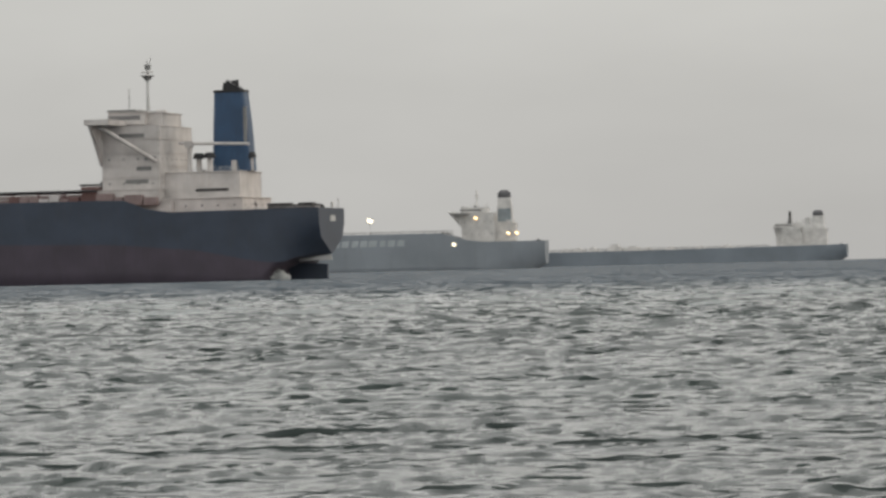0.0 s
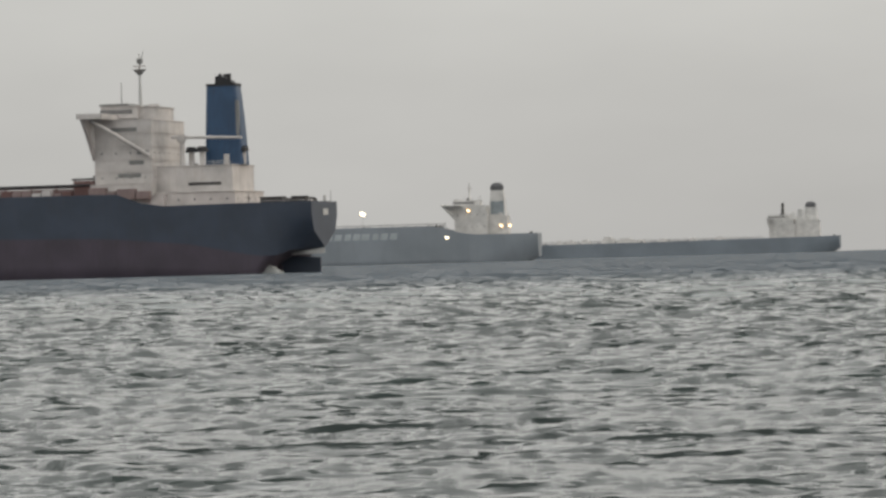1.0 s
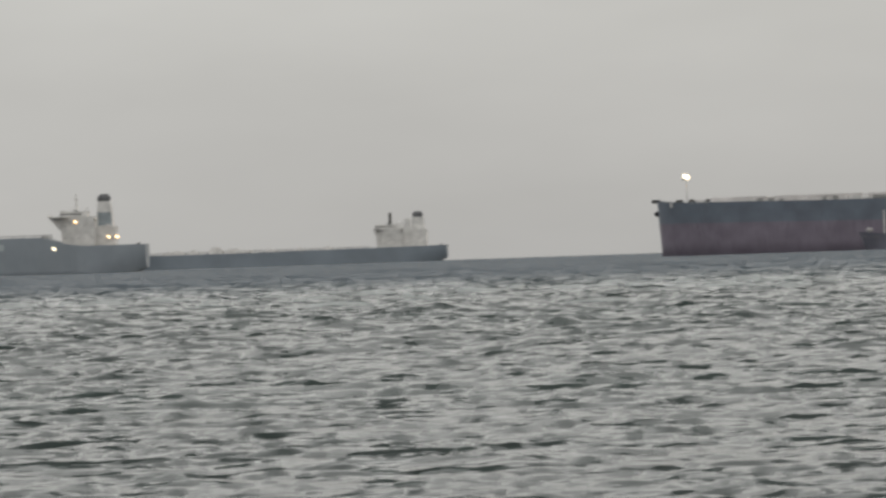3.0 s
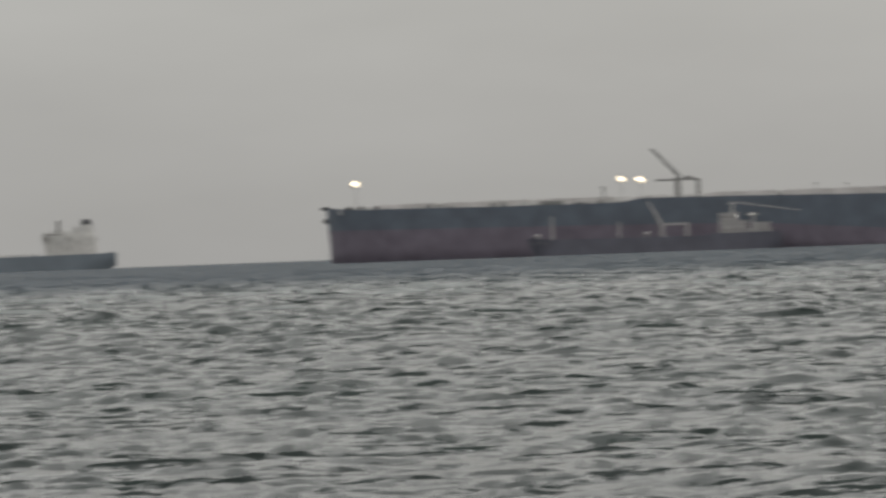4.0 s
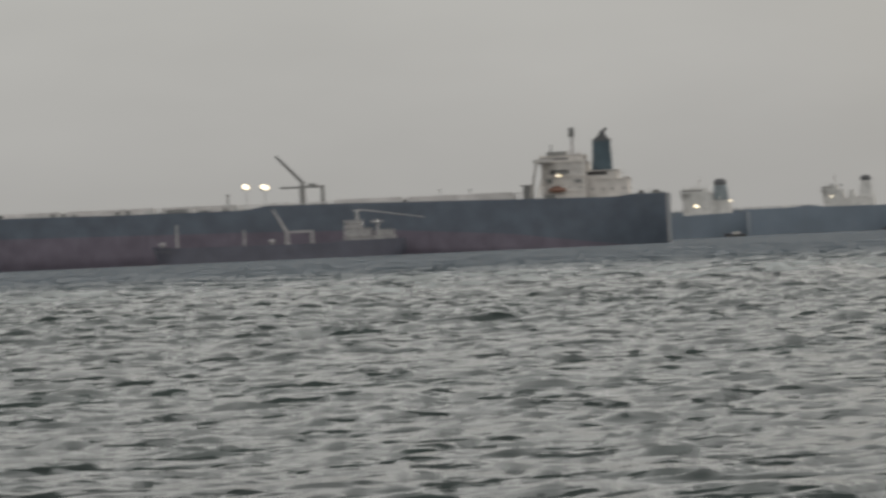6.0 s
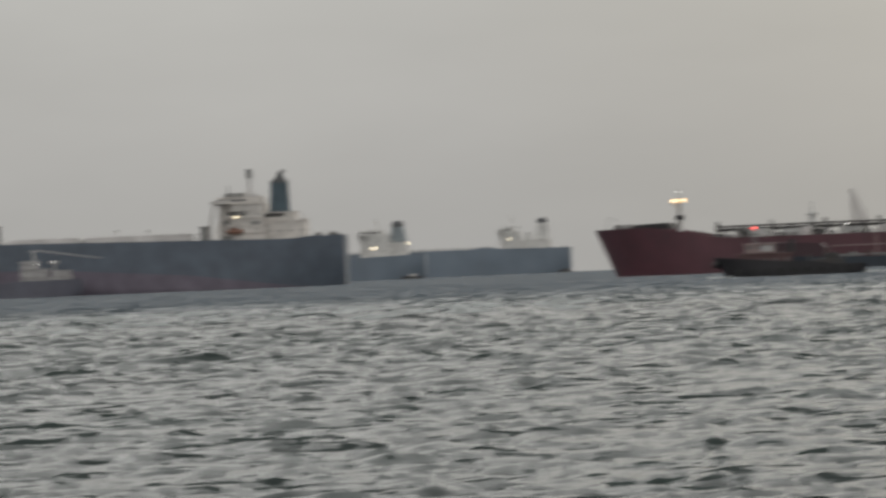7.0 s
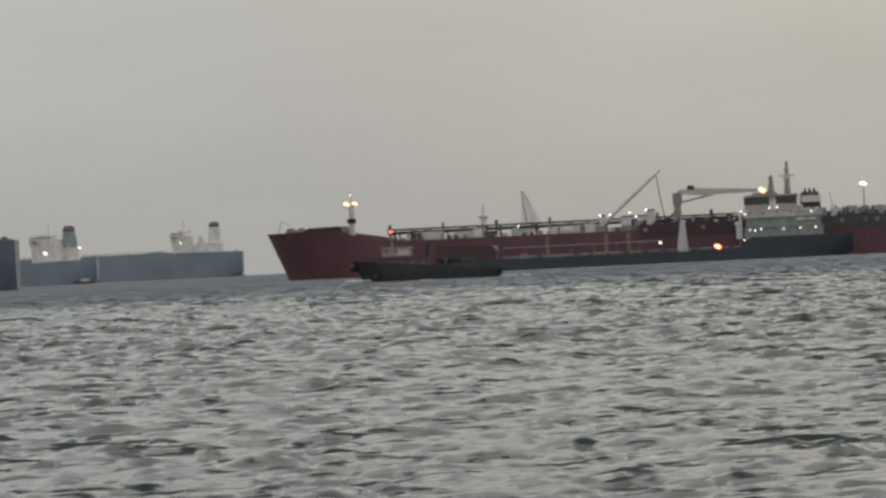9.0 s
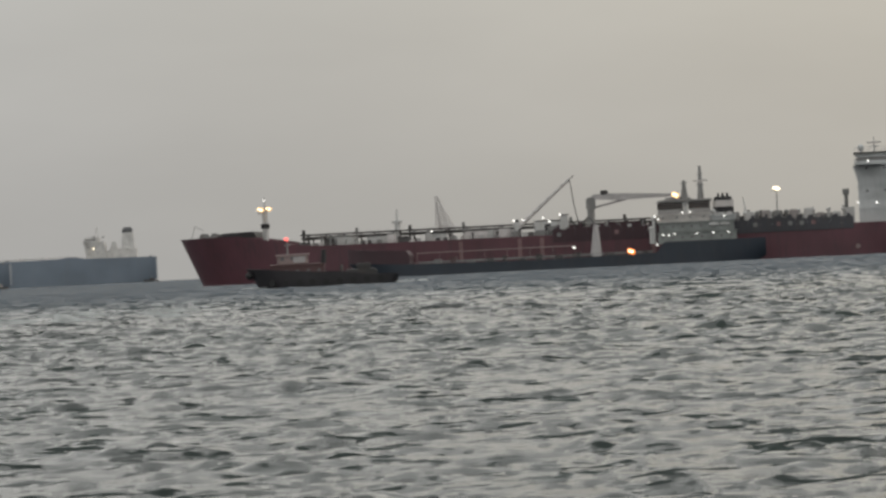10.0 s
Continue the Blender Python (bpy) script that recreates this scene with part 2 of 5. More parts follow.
HOUSE_GREEN = paint("grey_green_house_paint", (0.21, 0.225, 0.215), 0.6, (0.12, 0.12, 0.11), 0.5, 0.3)
BROWN_GLASS = paint("dark_brown_window_glass", (0.050, 0.042, 0.039), 0.2, (0.03, 0.03, 0.03), 0.2, 1.0, False)
MAROON = paint("dark_maroon_paint", (0.085, 0.045, 0.045), 0.6, (0.05, 0.03, 0.03), 0.4)
WHITE_LAMP = lamp_glow("white_lamp_glass", (1.0, 0.97, 0.92), 2.6)
BLOOM_CORE = lamp_glow("bright_bloom_core", (1.0, 0.88, 0.62), 4.0)
RED_LAMP = lamp_glow("red_signal_lamp_glass", (1.0, 0.12, 0.10), 3.0)


# ---- small mesh builders ----
def part(name, bm, material, parent, label=""):
    me = bpy.data.meshes.new(name)
    bmesh.ops.recalc_face_normals(bm, faces=bm.faces)
    bm.to_mesh(me)
    bm.free()
    me.materials.append(material)
    ob = new(name, me)
    ob.parent = parent
    if label:
        ob["label"] = label
    return ob


def thing(name, m, label, category, group="", kind=""):
    ob = new(name)
    ob.empty_display_size = 1
    ob.matrix_basis = m
    return tagged(ob, label, category, group, kind)


def box(bm, x0, x1, y0, y1, z0, z1, bevel=0.0):
    g = bmesh.ops.create_cube(bm, size=1)
    for v in g["verts"]:
        v.co = Vector((x0 + (v.co.x + 0.5) * (x1 - x0), y0 + (v.co.y + 0.5) * (y1 - y0), z0 + (v.co.z + 0.5) * (z1 - z0)))
    if bevel:
        edges = {e for v in g["verts"] for e in v.link_edges}
        bmesh.ops.bevel(bm, geom=list(edges), offset=bevel, segments=2, affect="EDGES")
    return bm


def prism(bm, profile, y0, y1):
    """A side profile of (x, z) drawn out from y0 to y1."""
    a = [bm.verts.new((x, y0, z)) for x, z in profile]
    b = [bm.verts.new((x, y1, z)) for x, z in profile]
    bm.faces.new(a)
    bm.faces.new(b[::-1])
    for i in range(len(a)):
        j = (i + 1) % len(a)
        bm.faces.new((a[i], b[i], b[j], a[j]))
    return bm


def tube(bm, p, q, r0, r1=None, seg=10):
    r1 = r0 if r1 is None else r1
    p, q = Vector(p), Vector(q)
    turn = (q - p).to_track_quat("Z", "Y").to_matrix().to_4x4()
    bmesh.ops.create_cone(bm, cap_ends=True, segments=seg, radius1=r0, radius2=r1, depth=(q - p).length, matrix=Matrix.Translation((p + q) / 2) @ turn)
    return bm


def ball(bm, p, rx, ry, rz, seg=12):
    bmesh.ops.create_uvsphere(bm, u_segments=seg, v_segments=max(6, seg // 2), radius=1, matrix=Matrix.Translation(p) @ Matrix.Diagonal((rx, ry, rz, 1)))
    return bm


def stack(bm, rings):
    """A closed solid through rings of (z, x0, x1, half breadth, corner radius), for funnels."""
    loops = []
    for z, x0, x1, hb, r in rings:
        loop = []
        for cx, cy, a0 in ((x1 - r, hb - r, 0), (x0 + r, hb - r, 90), (x0 + r, -hb + r, 180), (x1 - r, -hb + r, 270)):
            for k in range(4):
                a = radians(a0 + 30 * k)
                loop.append(bm.verts.new((cx + r * math.cos(a), cy + r * math.sin(a), z)))
        loops.append(loop)
    for a, b in zip(loops, loops[1:]):
        for i in range(len(a)):
            j = (i + 1) % len(a)
            bm.faces.new((a[i], a[j], b[j], b[i]))
    bm.faces.new(loops[0][::-1])
    bm.faces.new(loops[-1])
    return bm


def along(x, points):
    """Straight interpolation in (x, value) points."""
    return float(np.interp(x, [p[0] for p in points], [p[1] for p in points]))


def hull(ship, length, beam, deck, boot, keel, rake, upper, lower, decking, transom=0.62, full=0.86, stations=46, bulwark=0.9, tuck=0.35, tuck_run=0.13, tuck_power=2.0, names=("hull_side", "boot_topping")):
    """A hull drawn through stations; x runs forward from the transom. deck, boot and keel: heights along x."""
    top_bow = along(length, deck)

    def half(u, v):
        w = beam / 2
        if u < 0.13:
            s = u / 0.13
            w *= transom + (1 - transom) * math.sin(s * math.pi / 2) ** 0.8
            w *= 1 - tuck * (1 - v) ** tuck_power * (1 - min(1.0, u / tuck_run))
        if u > full:
            s = min(1, (u - full) / (1 - full))
            w *= max(0.0, 1 - s ** (2.3 + 0.8 * v)) ** 0.62
        return max(w, 0.0)

    def xyz(u, z, v):
        stem = length - rake * (1 - max(0.0, min(1.0, z / top_bow)))
        return u * stem, half(u, v), z

    us = [(i / stations) for i in range(stations + 1)]
    us = sorted(set(us + [0.01, 0.03, 0.05, 0.97, 0.985, 0.995]))
    for name, material, bands in ((names[0], upper, (0, 0.35, 0.7, 1)), (names[1], lower, (0, 0.5, 1))):
        bm = bmesh.new()
        rows = []
        for u in us:
            x = u * length
            zd, zb, zk = along(x, deck), along(x, boot), along(x, keel)
            zb = max(zb, zk)
            port = []
            for s in bands:
                z = zb + (zd - zb) * s if name == names[0] else zk + (zb - zk) * s
                v = (z - zk) / max(zd - zk, 0.1)
                port.append(xyz(u, z, v))
            if u == 0:
                aft = [tuple(p) for p in port]
            rows.append(([bm.verts.new(p) for p in port], [bm.verts.new((p[0], -p[1], p[2])) for p in port]))
        for a, b in zip(rows, rows[1:]):
            for side in (0, 1):
                for k in range(len(bands) - 1):
                    quad = [a[side][k], b[side][k], b[side][k + 1], a[side][k + 1]]
                    bm.faces.new(quad if side == 0 else quad[::-1])
            if name == names[1]:
                bm.faces.new((a[0][0], a[1][0], b[1][0], b[0][0]))
        bmesh.ops.remove_doubles(bm, verts=bm.verts, dist=0.002)
        for f in bm.faces:
            f.smooth = True
        end = [[bm.verts.new((0.0, s * p[1], p[2])) for p in aft] for s in (1, -1)]
        for k in range(len(bands) - 1):
            bm.faces.new((end[0][k], end[0][k + 1], end[1][k + 1], end[1][k]))
        part(name, bm, material, ship)
    bm = bmesh.new()
    last = None
    for u in us[:-1]:
        x = u * length
        z = along(x, deck) - bulwark
        px, hb, pz = xyz(u, z, 0.95)
        pair = (bm.verts.new((px, max(hb - 0.15, 0.01), pz)), bm.verts.new((px, -max(hb - 0.15, 0.01), pz)))
        if last:
            bm.faces.new((last[0], last[1], pair[1], pair[0]))
        last = pair
    part("main_deck", bm, decking, ship)


def tier(ship, name, x0, x1, hb, z0, z1, material, windows=None, lip=0.35):
    """One storey of a deckhouse with its overhanging deck edge, and dark windows on the faces given."""
    bm = bmesh.new()
    box(bm, x0, x1, -hb, hb, z0, z1 - 0.25, 0.12)
    box(bm, x0 - lip, x1 + lip, -hb - lip, hb + lip, z1 - 0.28, z1)
    block = part(name, bm, material, ship)
    if windows:
        size, gap = windows
        h0 = z0 + (z1 - z0) * 0.42
        h1 = h0 + size * 0.95
        n = max(1, int((x1 - x0 - 1.2) // gap))
        for i in range(n):
            x = x0 + (x1 - x0) * (i + 0.5) / n
            part("window", box(bmesh.new(), x - size / 2, x + size / 2, hb - 0.1, hb + 0.05, h0, h1), PANE, block)
        n = max(1, int((2 * hb - 1.2) // (gap * 1.4)))
        for i in range(n):
            y = -hb + 2 * hb * (i + 0.5) / n
            part("window", box(bmesh.new(), x0 - 0.05, x0 + 0.1, y - size / 2, y + size / 2, h0, h1), PANE, block)
    return block


def rail(ship, x0, x1, y, z, height=1.1, step=3.0, material=None, posts=True):
    """A guard rail along the ship: two bars and stanchions."""
    bm = bmesh.new()
    for h in (height, height * 0.5):
        tube(bm, (x0, y, z + h), (x1, y, z + h), 0.05, seg=5)
    n = max(2, int(abs(x1 - x0) / step))
    for i in range(n + 1):
        x = x0 + (x1 - x0) * i / n
        tube(bm, (x, y, z), (x, y, z + height), 0.05, seg=5)
    part("guard_rail", bm, material or LIGHT, ship)


def light(ship, x, y, z, r, glass=None, label="lit floodlight", post=None, wide=1.0):
    """A cluster of floodlights on a post or bracket: housing, glowing balls sized for lens bloom, and the pole where
    there is one.
    """
    if post is not None:
        bm = bmesh.new()
        tube(bm, (x, y, post), (x, y, z - r * 0.6), 0.28, 0.16, 8)
        box(bm, x - r * wide, x + r * wide, y - 0.3, y + 0.3, z - r * 0.75, z - r * 0.55)
        for k in range(5):
            h = post + (z - post) * (k + 0.5) / 5.5
            box(bm, x - 0.35, x + 0.35, y + 0.2, y + 0.3, h, h + 0.12)
        part("light_post", bm, LIGHT, ship)
    bm = bmesh.new()
    box(bm, x - r * wide * 0.8, x + r * wide * 0.8, y - 0.55, y - 0.1, z - r * 0.5, z + r * 0.6, 0.08)
    head = part("lamp_housing", bm, GREY, ship)
    bm = bmesh.new()
    w, h = r * wide * 0.9, r * (0.66 if r < 0.5 else 0.8)
    if r < 0.5:
        ball(bm, (x, y + 0.1, z), w, 0.3 + r * 0.3, h, 12)
    else:
        # uneven glowing balls for the lens bloom round the lamp, one a little higher
        ball(bm, (x - w * 0.35, y + 0.1, z - h * 0.12), w * 0.62, 0.35 + r * 0.2, h * 0.8, 12)
        ball(bm, (x + w * 0.40, y + 0.1, z + h * 0.22), w * 0.58, 0.30 + r * 0.2, h * 0.72, 12)
        ball(bm, (x + w * 0.05, y + 0.1, z + h * 0.45), w * 0.36, 0.25 + r * 0.2, h * 0.5, 12)
    part("lamp_glow", bm, glass or WARM_LAMP, head, label)
    if r >= 0.5:
        # brighter balls in front imitate the hot core of the bloom
        bm = bmesh.new()
        ball(bm, (x - w * 0.22, y + 0.5 + r * 0.3, z - h * 0.05), w * 0.30, 0.2, h * 0.32, 10)
        ball(bm, (x + w * 0.42, y + 0.5 + r * 0.3, z + h * 0.25), w * 0.22, 0.2, h * 0.26, 10)
        part("bloom_core", bm, BLOOM_CORE, head, "bright core of the lamp's bloom")


def mast(ship, x, y, z0, z1, r=0.45, arms=((0.75, 2.6),), material=None, radar=True):
    bm = bmesh.new()
    tube(bm, (x, y, z0), (x, y, z1), r, r * 0.35, 10)
    for f, w in arms:
        z = z0 + (z1 - z0) * f
        box(bm, x - 0.3, x + 0.3, y - w, y + w, z, z + 0.25)
        box(bm, x - w * 0.8, x + w * 0.8, y - 0.3, y + 0.3, z + 0.02, z + 0.22)
    pole = part("signal_mast", bm, material or LIGHT, ship)
    if radar:
        bm = bmesh.new()
        f = arms[0][0]
        z = z0 + (z1 - z0) * f
        box(bm, x - 1.9, x + 1.9, y + 0.4, y + 0.75, z + 0.9, z + 1.35, 0.05)
        tube(bm, (x, y + 0.55, z + 0.2), (x, y + 0.55, z + 1.0), 0.3, 0.22, 8)
        part("radar_scanner", bm, WHITE, pole)


def deck_gear(ship, x0, x1, y, z, seed, pipe, tall=1.6):
    """Cargo pipes on their supports, tank hatches and vents, along a tanker's deck."""
    rnd = random.Random(seed)
    for dy, dz in ((-2, 0.9), (-1, 0.9), (0, 0.9), (1.2, 0.9), (-0.6, tall), (0.7, tall)):
        bm = bmesh.new()
        tube(bm, (x0, y + dy, z + dz), (x1, y + dy, z + dz), 0.3, seg=7)
        part("cargo_pipe", bm, pipe, ship)
    n = int((x1 - x0) / 9)
    for i in range(n):
        x = x0 + (x1 - x0) * (i + 0.5) / n
        bm = bmesh.new()
        box(bm, x - 0.3, x + 0.3, y - 3, y + 2.2, z + 0.3, z + 0.6)
        for dy in (-2.8, 2.0):
            box(bm, x - 0.2, x + 0.2, y + dy - 0.2, y + dy + 0.2, z, z + 2.0)
        box(bm, x - 0.2, x + 0.2, y - 3, y + 2.2, z + 1.2, z + 1.4)
        part("pipe_support", bm, pipe, ship)
    for i in range(int((x1 - x0) / 13)):
        x = rnd.uniform(x0, x1)
        w, h = rnd.uniform(0.5, 1.6), rnd.uniform(0.7, 1.9)
        yy = y + rnd.choice((-8, 5, 9, 12)) * 0.8
        bm = bmesh.new()
        if rnd.random() < 0.5:
            tube(bm, (x, yy, z), (x, yy, z + h), w * 0.6, w * 0.5, 10)
            tube(bm, (x, yy, z + h), (x, yy, z + h + 0.25), w * 0.75, w * 0.7, 10)
        else:
            box(bm, x - w, x + w, yy - 0.8, yy + 0.8, z, z + h, 0.1)
        part("tank_hatch", bm, rnd.choice((GREY, pipe, LIGHT, DARK)), ship)


def roof_clutter(ship, x0, x1, hb, z, seed, material, tall=2.0):
    """Vents, boxes, aerials and rails standing about on a deckhouse roof."""
    rnd = random.Random(seed)
    for i in range(max(4, int((x1 - x0) / 2.6))):
        x, y = rnd.uniform(x0 + 0.8, x1 - 0.8), rnd.uniform(-hb * 0.8, hb * 0.9)
        h = rnd.uniform(0.5, 1.0) * tall
        bm = bmesh.new()
        kind = rnd.randrange(4)
        if kind == 0:
            tube(bm, (x, y, z - 0.1), (x, y, z + h * 1.6), 0.16, 0.1, 6)
            box(bm, x - 0.7, x + 0.7, y - 0.15, y + 0.15, z + h, z + h + 0.2)
            part("aerial", bm, material, ship)
        elif kind == 1:
            tube(bm, (x, y, z - 0.1), (x, y, z + h * 0.7), 0.4, 0.35, 9)
            ball(bm, (x, y, z + h * 0.8), 0.75, 0.75, 0.6, 10)
            part("roof_vent", bm, material, ship)
        else:
            w = rnd.uniform(0.5, 1.7)
            box(bm, x - w, x + w, y - 1, y + 1, z - 0.1, z + h * 0.6, 0.12)
            part("roof_locker", bm, rnd.choice((material, material, GREY, PALE_DECK)), ship)


def winch(ship, x, y, z, material, w=1.6):
    bm = bmesh.new()
    tube(bm, (x, y - w, z + 1.1), (x, y + w, z + 1.1), 0.8, seg=14)
    for dy in (-w, 0, w):
        tube(bm, (x, y + dy - 0.1, z + 1.1), (x, y + dy + 0.1, z + 1.1), 1.2, seg=14)
    box(bm, x - 1.4, x + 1.4, y - w - 0.3, y + w + 0.3, z, z + 0.35)
    part("mooring_winch", bm, material, ship)


def lifeboat(ship, x, y, z, material=None, s=1.0):
    bm = bmesh.new()
    ball(bm, (x, y, z), 4.2 * s, 1.4 * s, 1.3 * s, 16)
    box(bm, x - 1.5 * s, x + 2.4 * s, y - 1.0 * s, y + 1.0 * s, z + 0.7 * s, z + 1.7 * s, 0.3)
    boat = part("lifeboat", bm, material or ORANGE, ship, "enclosed orange lifeboat in its davit")
    for dx in (-3, 3):
        bm = bmesh.new()
        tube(bm, (x + dx * s, y - 2 * s, z - 2.2 * s), (x + dx * s, y - 1.6 * s, z + 2.6 * s), 0.25, seg=6)
        tube(bm, (x + dx * s, y - 1.6 * s, z + 2.6 * s), (x + dx * s, y + 0.3, z + 2.3 * s), 0.22, seg=6)
        part("davit", bm, LIGHT, boat)


def vent(ship, x, y, z0, z1, r, cap):
    bm = bmesh.new()
    tube(bm, (x, y, z0), (x, y, z1), r * 0.55, seg=10)
    post = part("vent", bm, WHITE, ship)
    bm = bmesh.new()
    tube(bm, (x, y, z1 - 0.2), (x, y, z1 + r * 0.9), r * 1.25, r * 0.9, 12)
    part("vent_cap", bm, cap, post)


def lattice(bm, p, q, w0, w1, bays, r=0.12):
    """A lattice boom from p to q: four chords and lacing."""
    p, q = Vector(p), Vector(q)
    way = (q - p).normalized()
    side = Vector((0, 1, 0))
    up = way.cross(side).normalized()
    rings = []
    for i in range(bays + 1):
        f = i / bays
        c, w = p.lerp(q, f), w0 + (w1 - w0) * f
        rings.append([c + side * (w * a) + up * (w * b) for a, b in ((1, 1), (-1, 1), (-1, -1), (1, -1))])
    for a, b in zip(rings, rings[1:]):
        for k in range(4):
            tube(bm, a[k], b[k], r, seg=4)
            tube(bm, a[k], b[(k + 1) % 4], r * 0.6, seg=4)
    return bm


# ---- the sea ----
def sea_floor_sheet():
    """The open water out to the horizon on all sides, under the moving waves."""
    bm = bmesh.new()
    rings = [5, 40, 200, 1000, 3000, 8000, 20000]
    loops = []
    for r in rings:
        loops.append([bm.verts.new((r * math.cos(2 * math.pi * k / 72), r * math.sin(2 * math.pi * k / 72), 0)) for k in range(72)])
    bm.faces.new(loops[0])
    for a, b in zip(loops, loops[1:]):
        for k in range(72):
            bm.faces.new((a[k], b[k], b[(k + 1) % 72], a[(k + 1) % 72]))
    me = bpy.data.meshes.new("water")
    bm.to_mesh(me)
    bm.free()
    me.materials.append(sea_material("open_sea_water", 2.4, 40.0))
    ob = new("water", me)
    ob.location.z = -0.16
    return tagged(ob, "grey-green choppy sea reaching the horizon under haze", "sea", kind="structure")


def wave_sheet(name, seed, heading, spread, gain, lift, waves, columns, start, reach, near, grow):
    """A rigid train of short-crested waves over the view's fan from start to reach; rows lie near apart, or grow with the distance."""
    rnd = np.random.default_rng(seed)
    radii = [start]
    while radii[-1] < reach:
        radii.append(radii[-1] + max(near, grow * radii[-1]))
    radii = np.array(radii)
    az = np.radians(np.linspace(-9, 36, columns))
    R, A = np.meshgrid(radii, az, indexing="ij")
    X, Y = R * np.sin(A), R * np.cos(A)
    step = np.maximum(np.maximum(near, grow * R), R * (az[1] - az[0]))
    # wave height grows with distance, so crests look right from the camera
    far_height = 0.8 + 1.5 * np.clip((R - 55) / 115, 0, 1)
    Z, DX, DY = np.zeros_like(X), np.zeros_like(X), np.zeros_like(X)
    for lam, slope in waves:
        lam *= rnd.uniform(0.85, 1.18)
        d = math.radians(heading + rnd.normal(0, spread))
        k = 2 * math.pi / lam
        kx, ky = k * math.cos(d), k * math.sin(d)
        ph = kx * X + ky * Y + rnd.uniform(0, 6.28)
        # short crests: each train swells and dies along its crests and along its way
        side, on = kx * Y - ky * X, kx * X + ky * Y
        g = 0.5 + 0.5 * np.sin(rnd.uniform(0.14, 0.30) * side + 0.13 * on + rnd.uniform(0, 6.28)) * np.sin(0.11 * side - 0.17 * on + rnd.uniform(0, 6.28))
        ph = ph + 0.8 * np.sin(0.19 * side + rnd.uniform(0, 6.28))
        amp = gain * slope / k * (0.08 + 2.1 * g ** 3) * np.clip((lam / step - 1.6) / 1.6, 0, 1)
        if lam > 1.1:
            amp = amp * far_height
        # broad flat troughs, narrow crests, fronts steeper than backs
        if lam > 4.5:
            Z += 0.6 * amp * (np.sin(-ph) + 0.42 * np.sin(-2 * ph) + 0.2 * np.sin(-3 * ph))
        else:
            Z += 2.2 * amp * (((1 + np.cos(ph + 0.6 * (1 - np.cos(ph)))) / 2) ** 4.5 - 0.22)
        DX += 0.5 * amp * math.cos(d) * np.cos(ph)
        DY += 0.5 * amp * math.sin(d) * np.cos(ph)
    # the sheet's edges sink under the next one
    sink = 0.7 * np.clip((R / reach - 0.85) / 0.15, 0, 1) + (0.5 * np.clip(1 - (R / start - 1) / 0.1, 0, 1) if start > 100 else 0)
    co = np.stack([X + DX, Y + DY, Z + lift - sink], -1).reshape(-1, 3)
    n, m = X.shape
    i = (np.arange(n - 1)[:, None] * m + np.arange(m - 1)[None, :]).ravel()
    quads = np.stack([i, i + 1, i + m + 1, i + m], -1)
    me = bpy.data.meshes.new(name)
    me.vertices.add(n * m)
    me.vertices.foreach_set("co", co.astype(np.float32).ravel())
    me.loops.add(quads.size)
    me.loops.foreach_set("vertex_index", quads.astype(np.int32).ravel()[::1])
    me.polygons.add(len(quads))
    me.polygons.foreach_set("loop_start", np.arange(0, quads.size, 4, dtype=np.int32))
    me.update(calc_edges=True)
    me.flip_normals()
    me.shade_smooth()
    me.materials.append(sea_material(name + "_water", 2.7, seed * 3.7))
    return new(name, me)


water = sea_floor_sheet()
WAVES_A = [(lam, s) for lam, s in ((11, 0.02), (7, 0.02), (4.4, 0.03), (3.3, 0.03), (2.5, 0.036), (1.9, 0.045), (1.5, 0.06), (1.2, 0.07), (1.0, 0.08), (0.8, 0.085), (0.65, 0.085), (0.52, 0.08), (0.42, 0.075), (0.35, 0.06)) for _ in range(3)]
WAVES_B = [(lam, s) for lam, s in ((5.2, 0.02), (3.8, 0.032), (2.8, 0.034), (2.1, 0.043), (1.6, 0.06), (1.25, 0.07), (1.0, 0.08), (0.8, 0.085), (0.62, 0.085), (0.5, 0.08), (0.4, 0.07)) for _ in range(3)]
WAVES_C = [(lam, s) for lam, s in ((14, 0.02), (9, 0.03), (6.5, 0.045), (5, 0.06), (4, 0.07), (3.3, 0.08), (2.8, 0.08)) for _ in range(4)]
swell = tagged(wave_sheet("wind_waves", 3, -94, 19, 0.76, 0.0, WAVES_A, 800, 32, 330, 0.12, 0.0024), "steep grey-green wind waves rolling over the sea", "waves", kind="stuff")
chop = tagged(wave_sheet("cross_chop", 8, -112, 23, 0.76, -0.03, WAVES_B, 560, 32, 250, 0.13, 0.0028), "short grey choppy wavelets crossing the wind waves", "waves", kind="stuff")
far_chop = tagged(wave_sheet("far_chop", 17, -90, 30, 0.34, -0.04, WAVES_C, 640, 260, 1300, 1.0, 0.0026), "blue-grey chop on the open water before the anchored ships", "waves", kind="stuff")


def foam_patch(bm, x, y, z, w, d, h, rnd):
    """A ragged low heap of white water."""
    n = 14
    rim = []
    for k in range(n):
        a = 2 * math.pi * k / n
        f = rnd.uniform(0.6, 1.1)
        rim.append(bm.verts.new((x + w * f * math.cos(a), y + d * f * math.sin(a), z)))
    inner = []
    for k in range(n):
        v = rim[k].co
        f = rnd.uniform(0.35, 0.7)
        inner.append(bm.verts.new((x + (v.x - x) * f, y + (v.y - y) * f, z + h * rnd.uniform(0.5, 1.0))))
    for k in range(n):
        j = (k + 1) % n
        bm.faces.new((rim[k], rim[j], inner[j], inner[k]))
    bm.faces.new(inner)


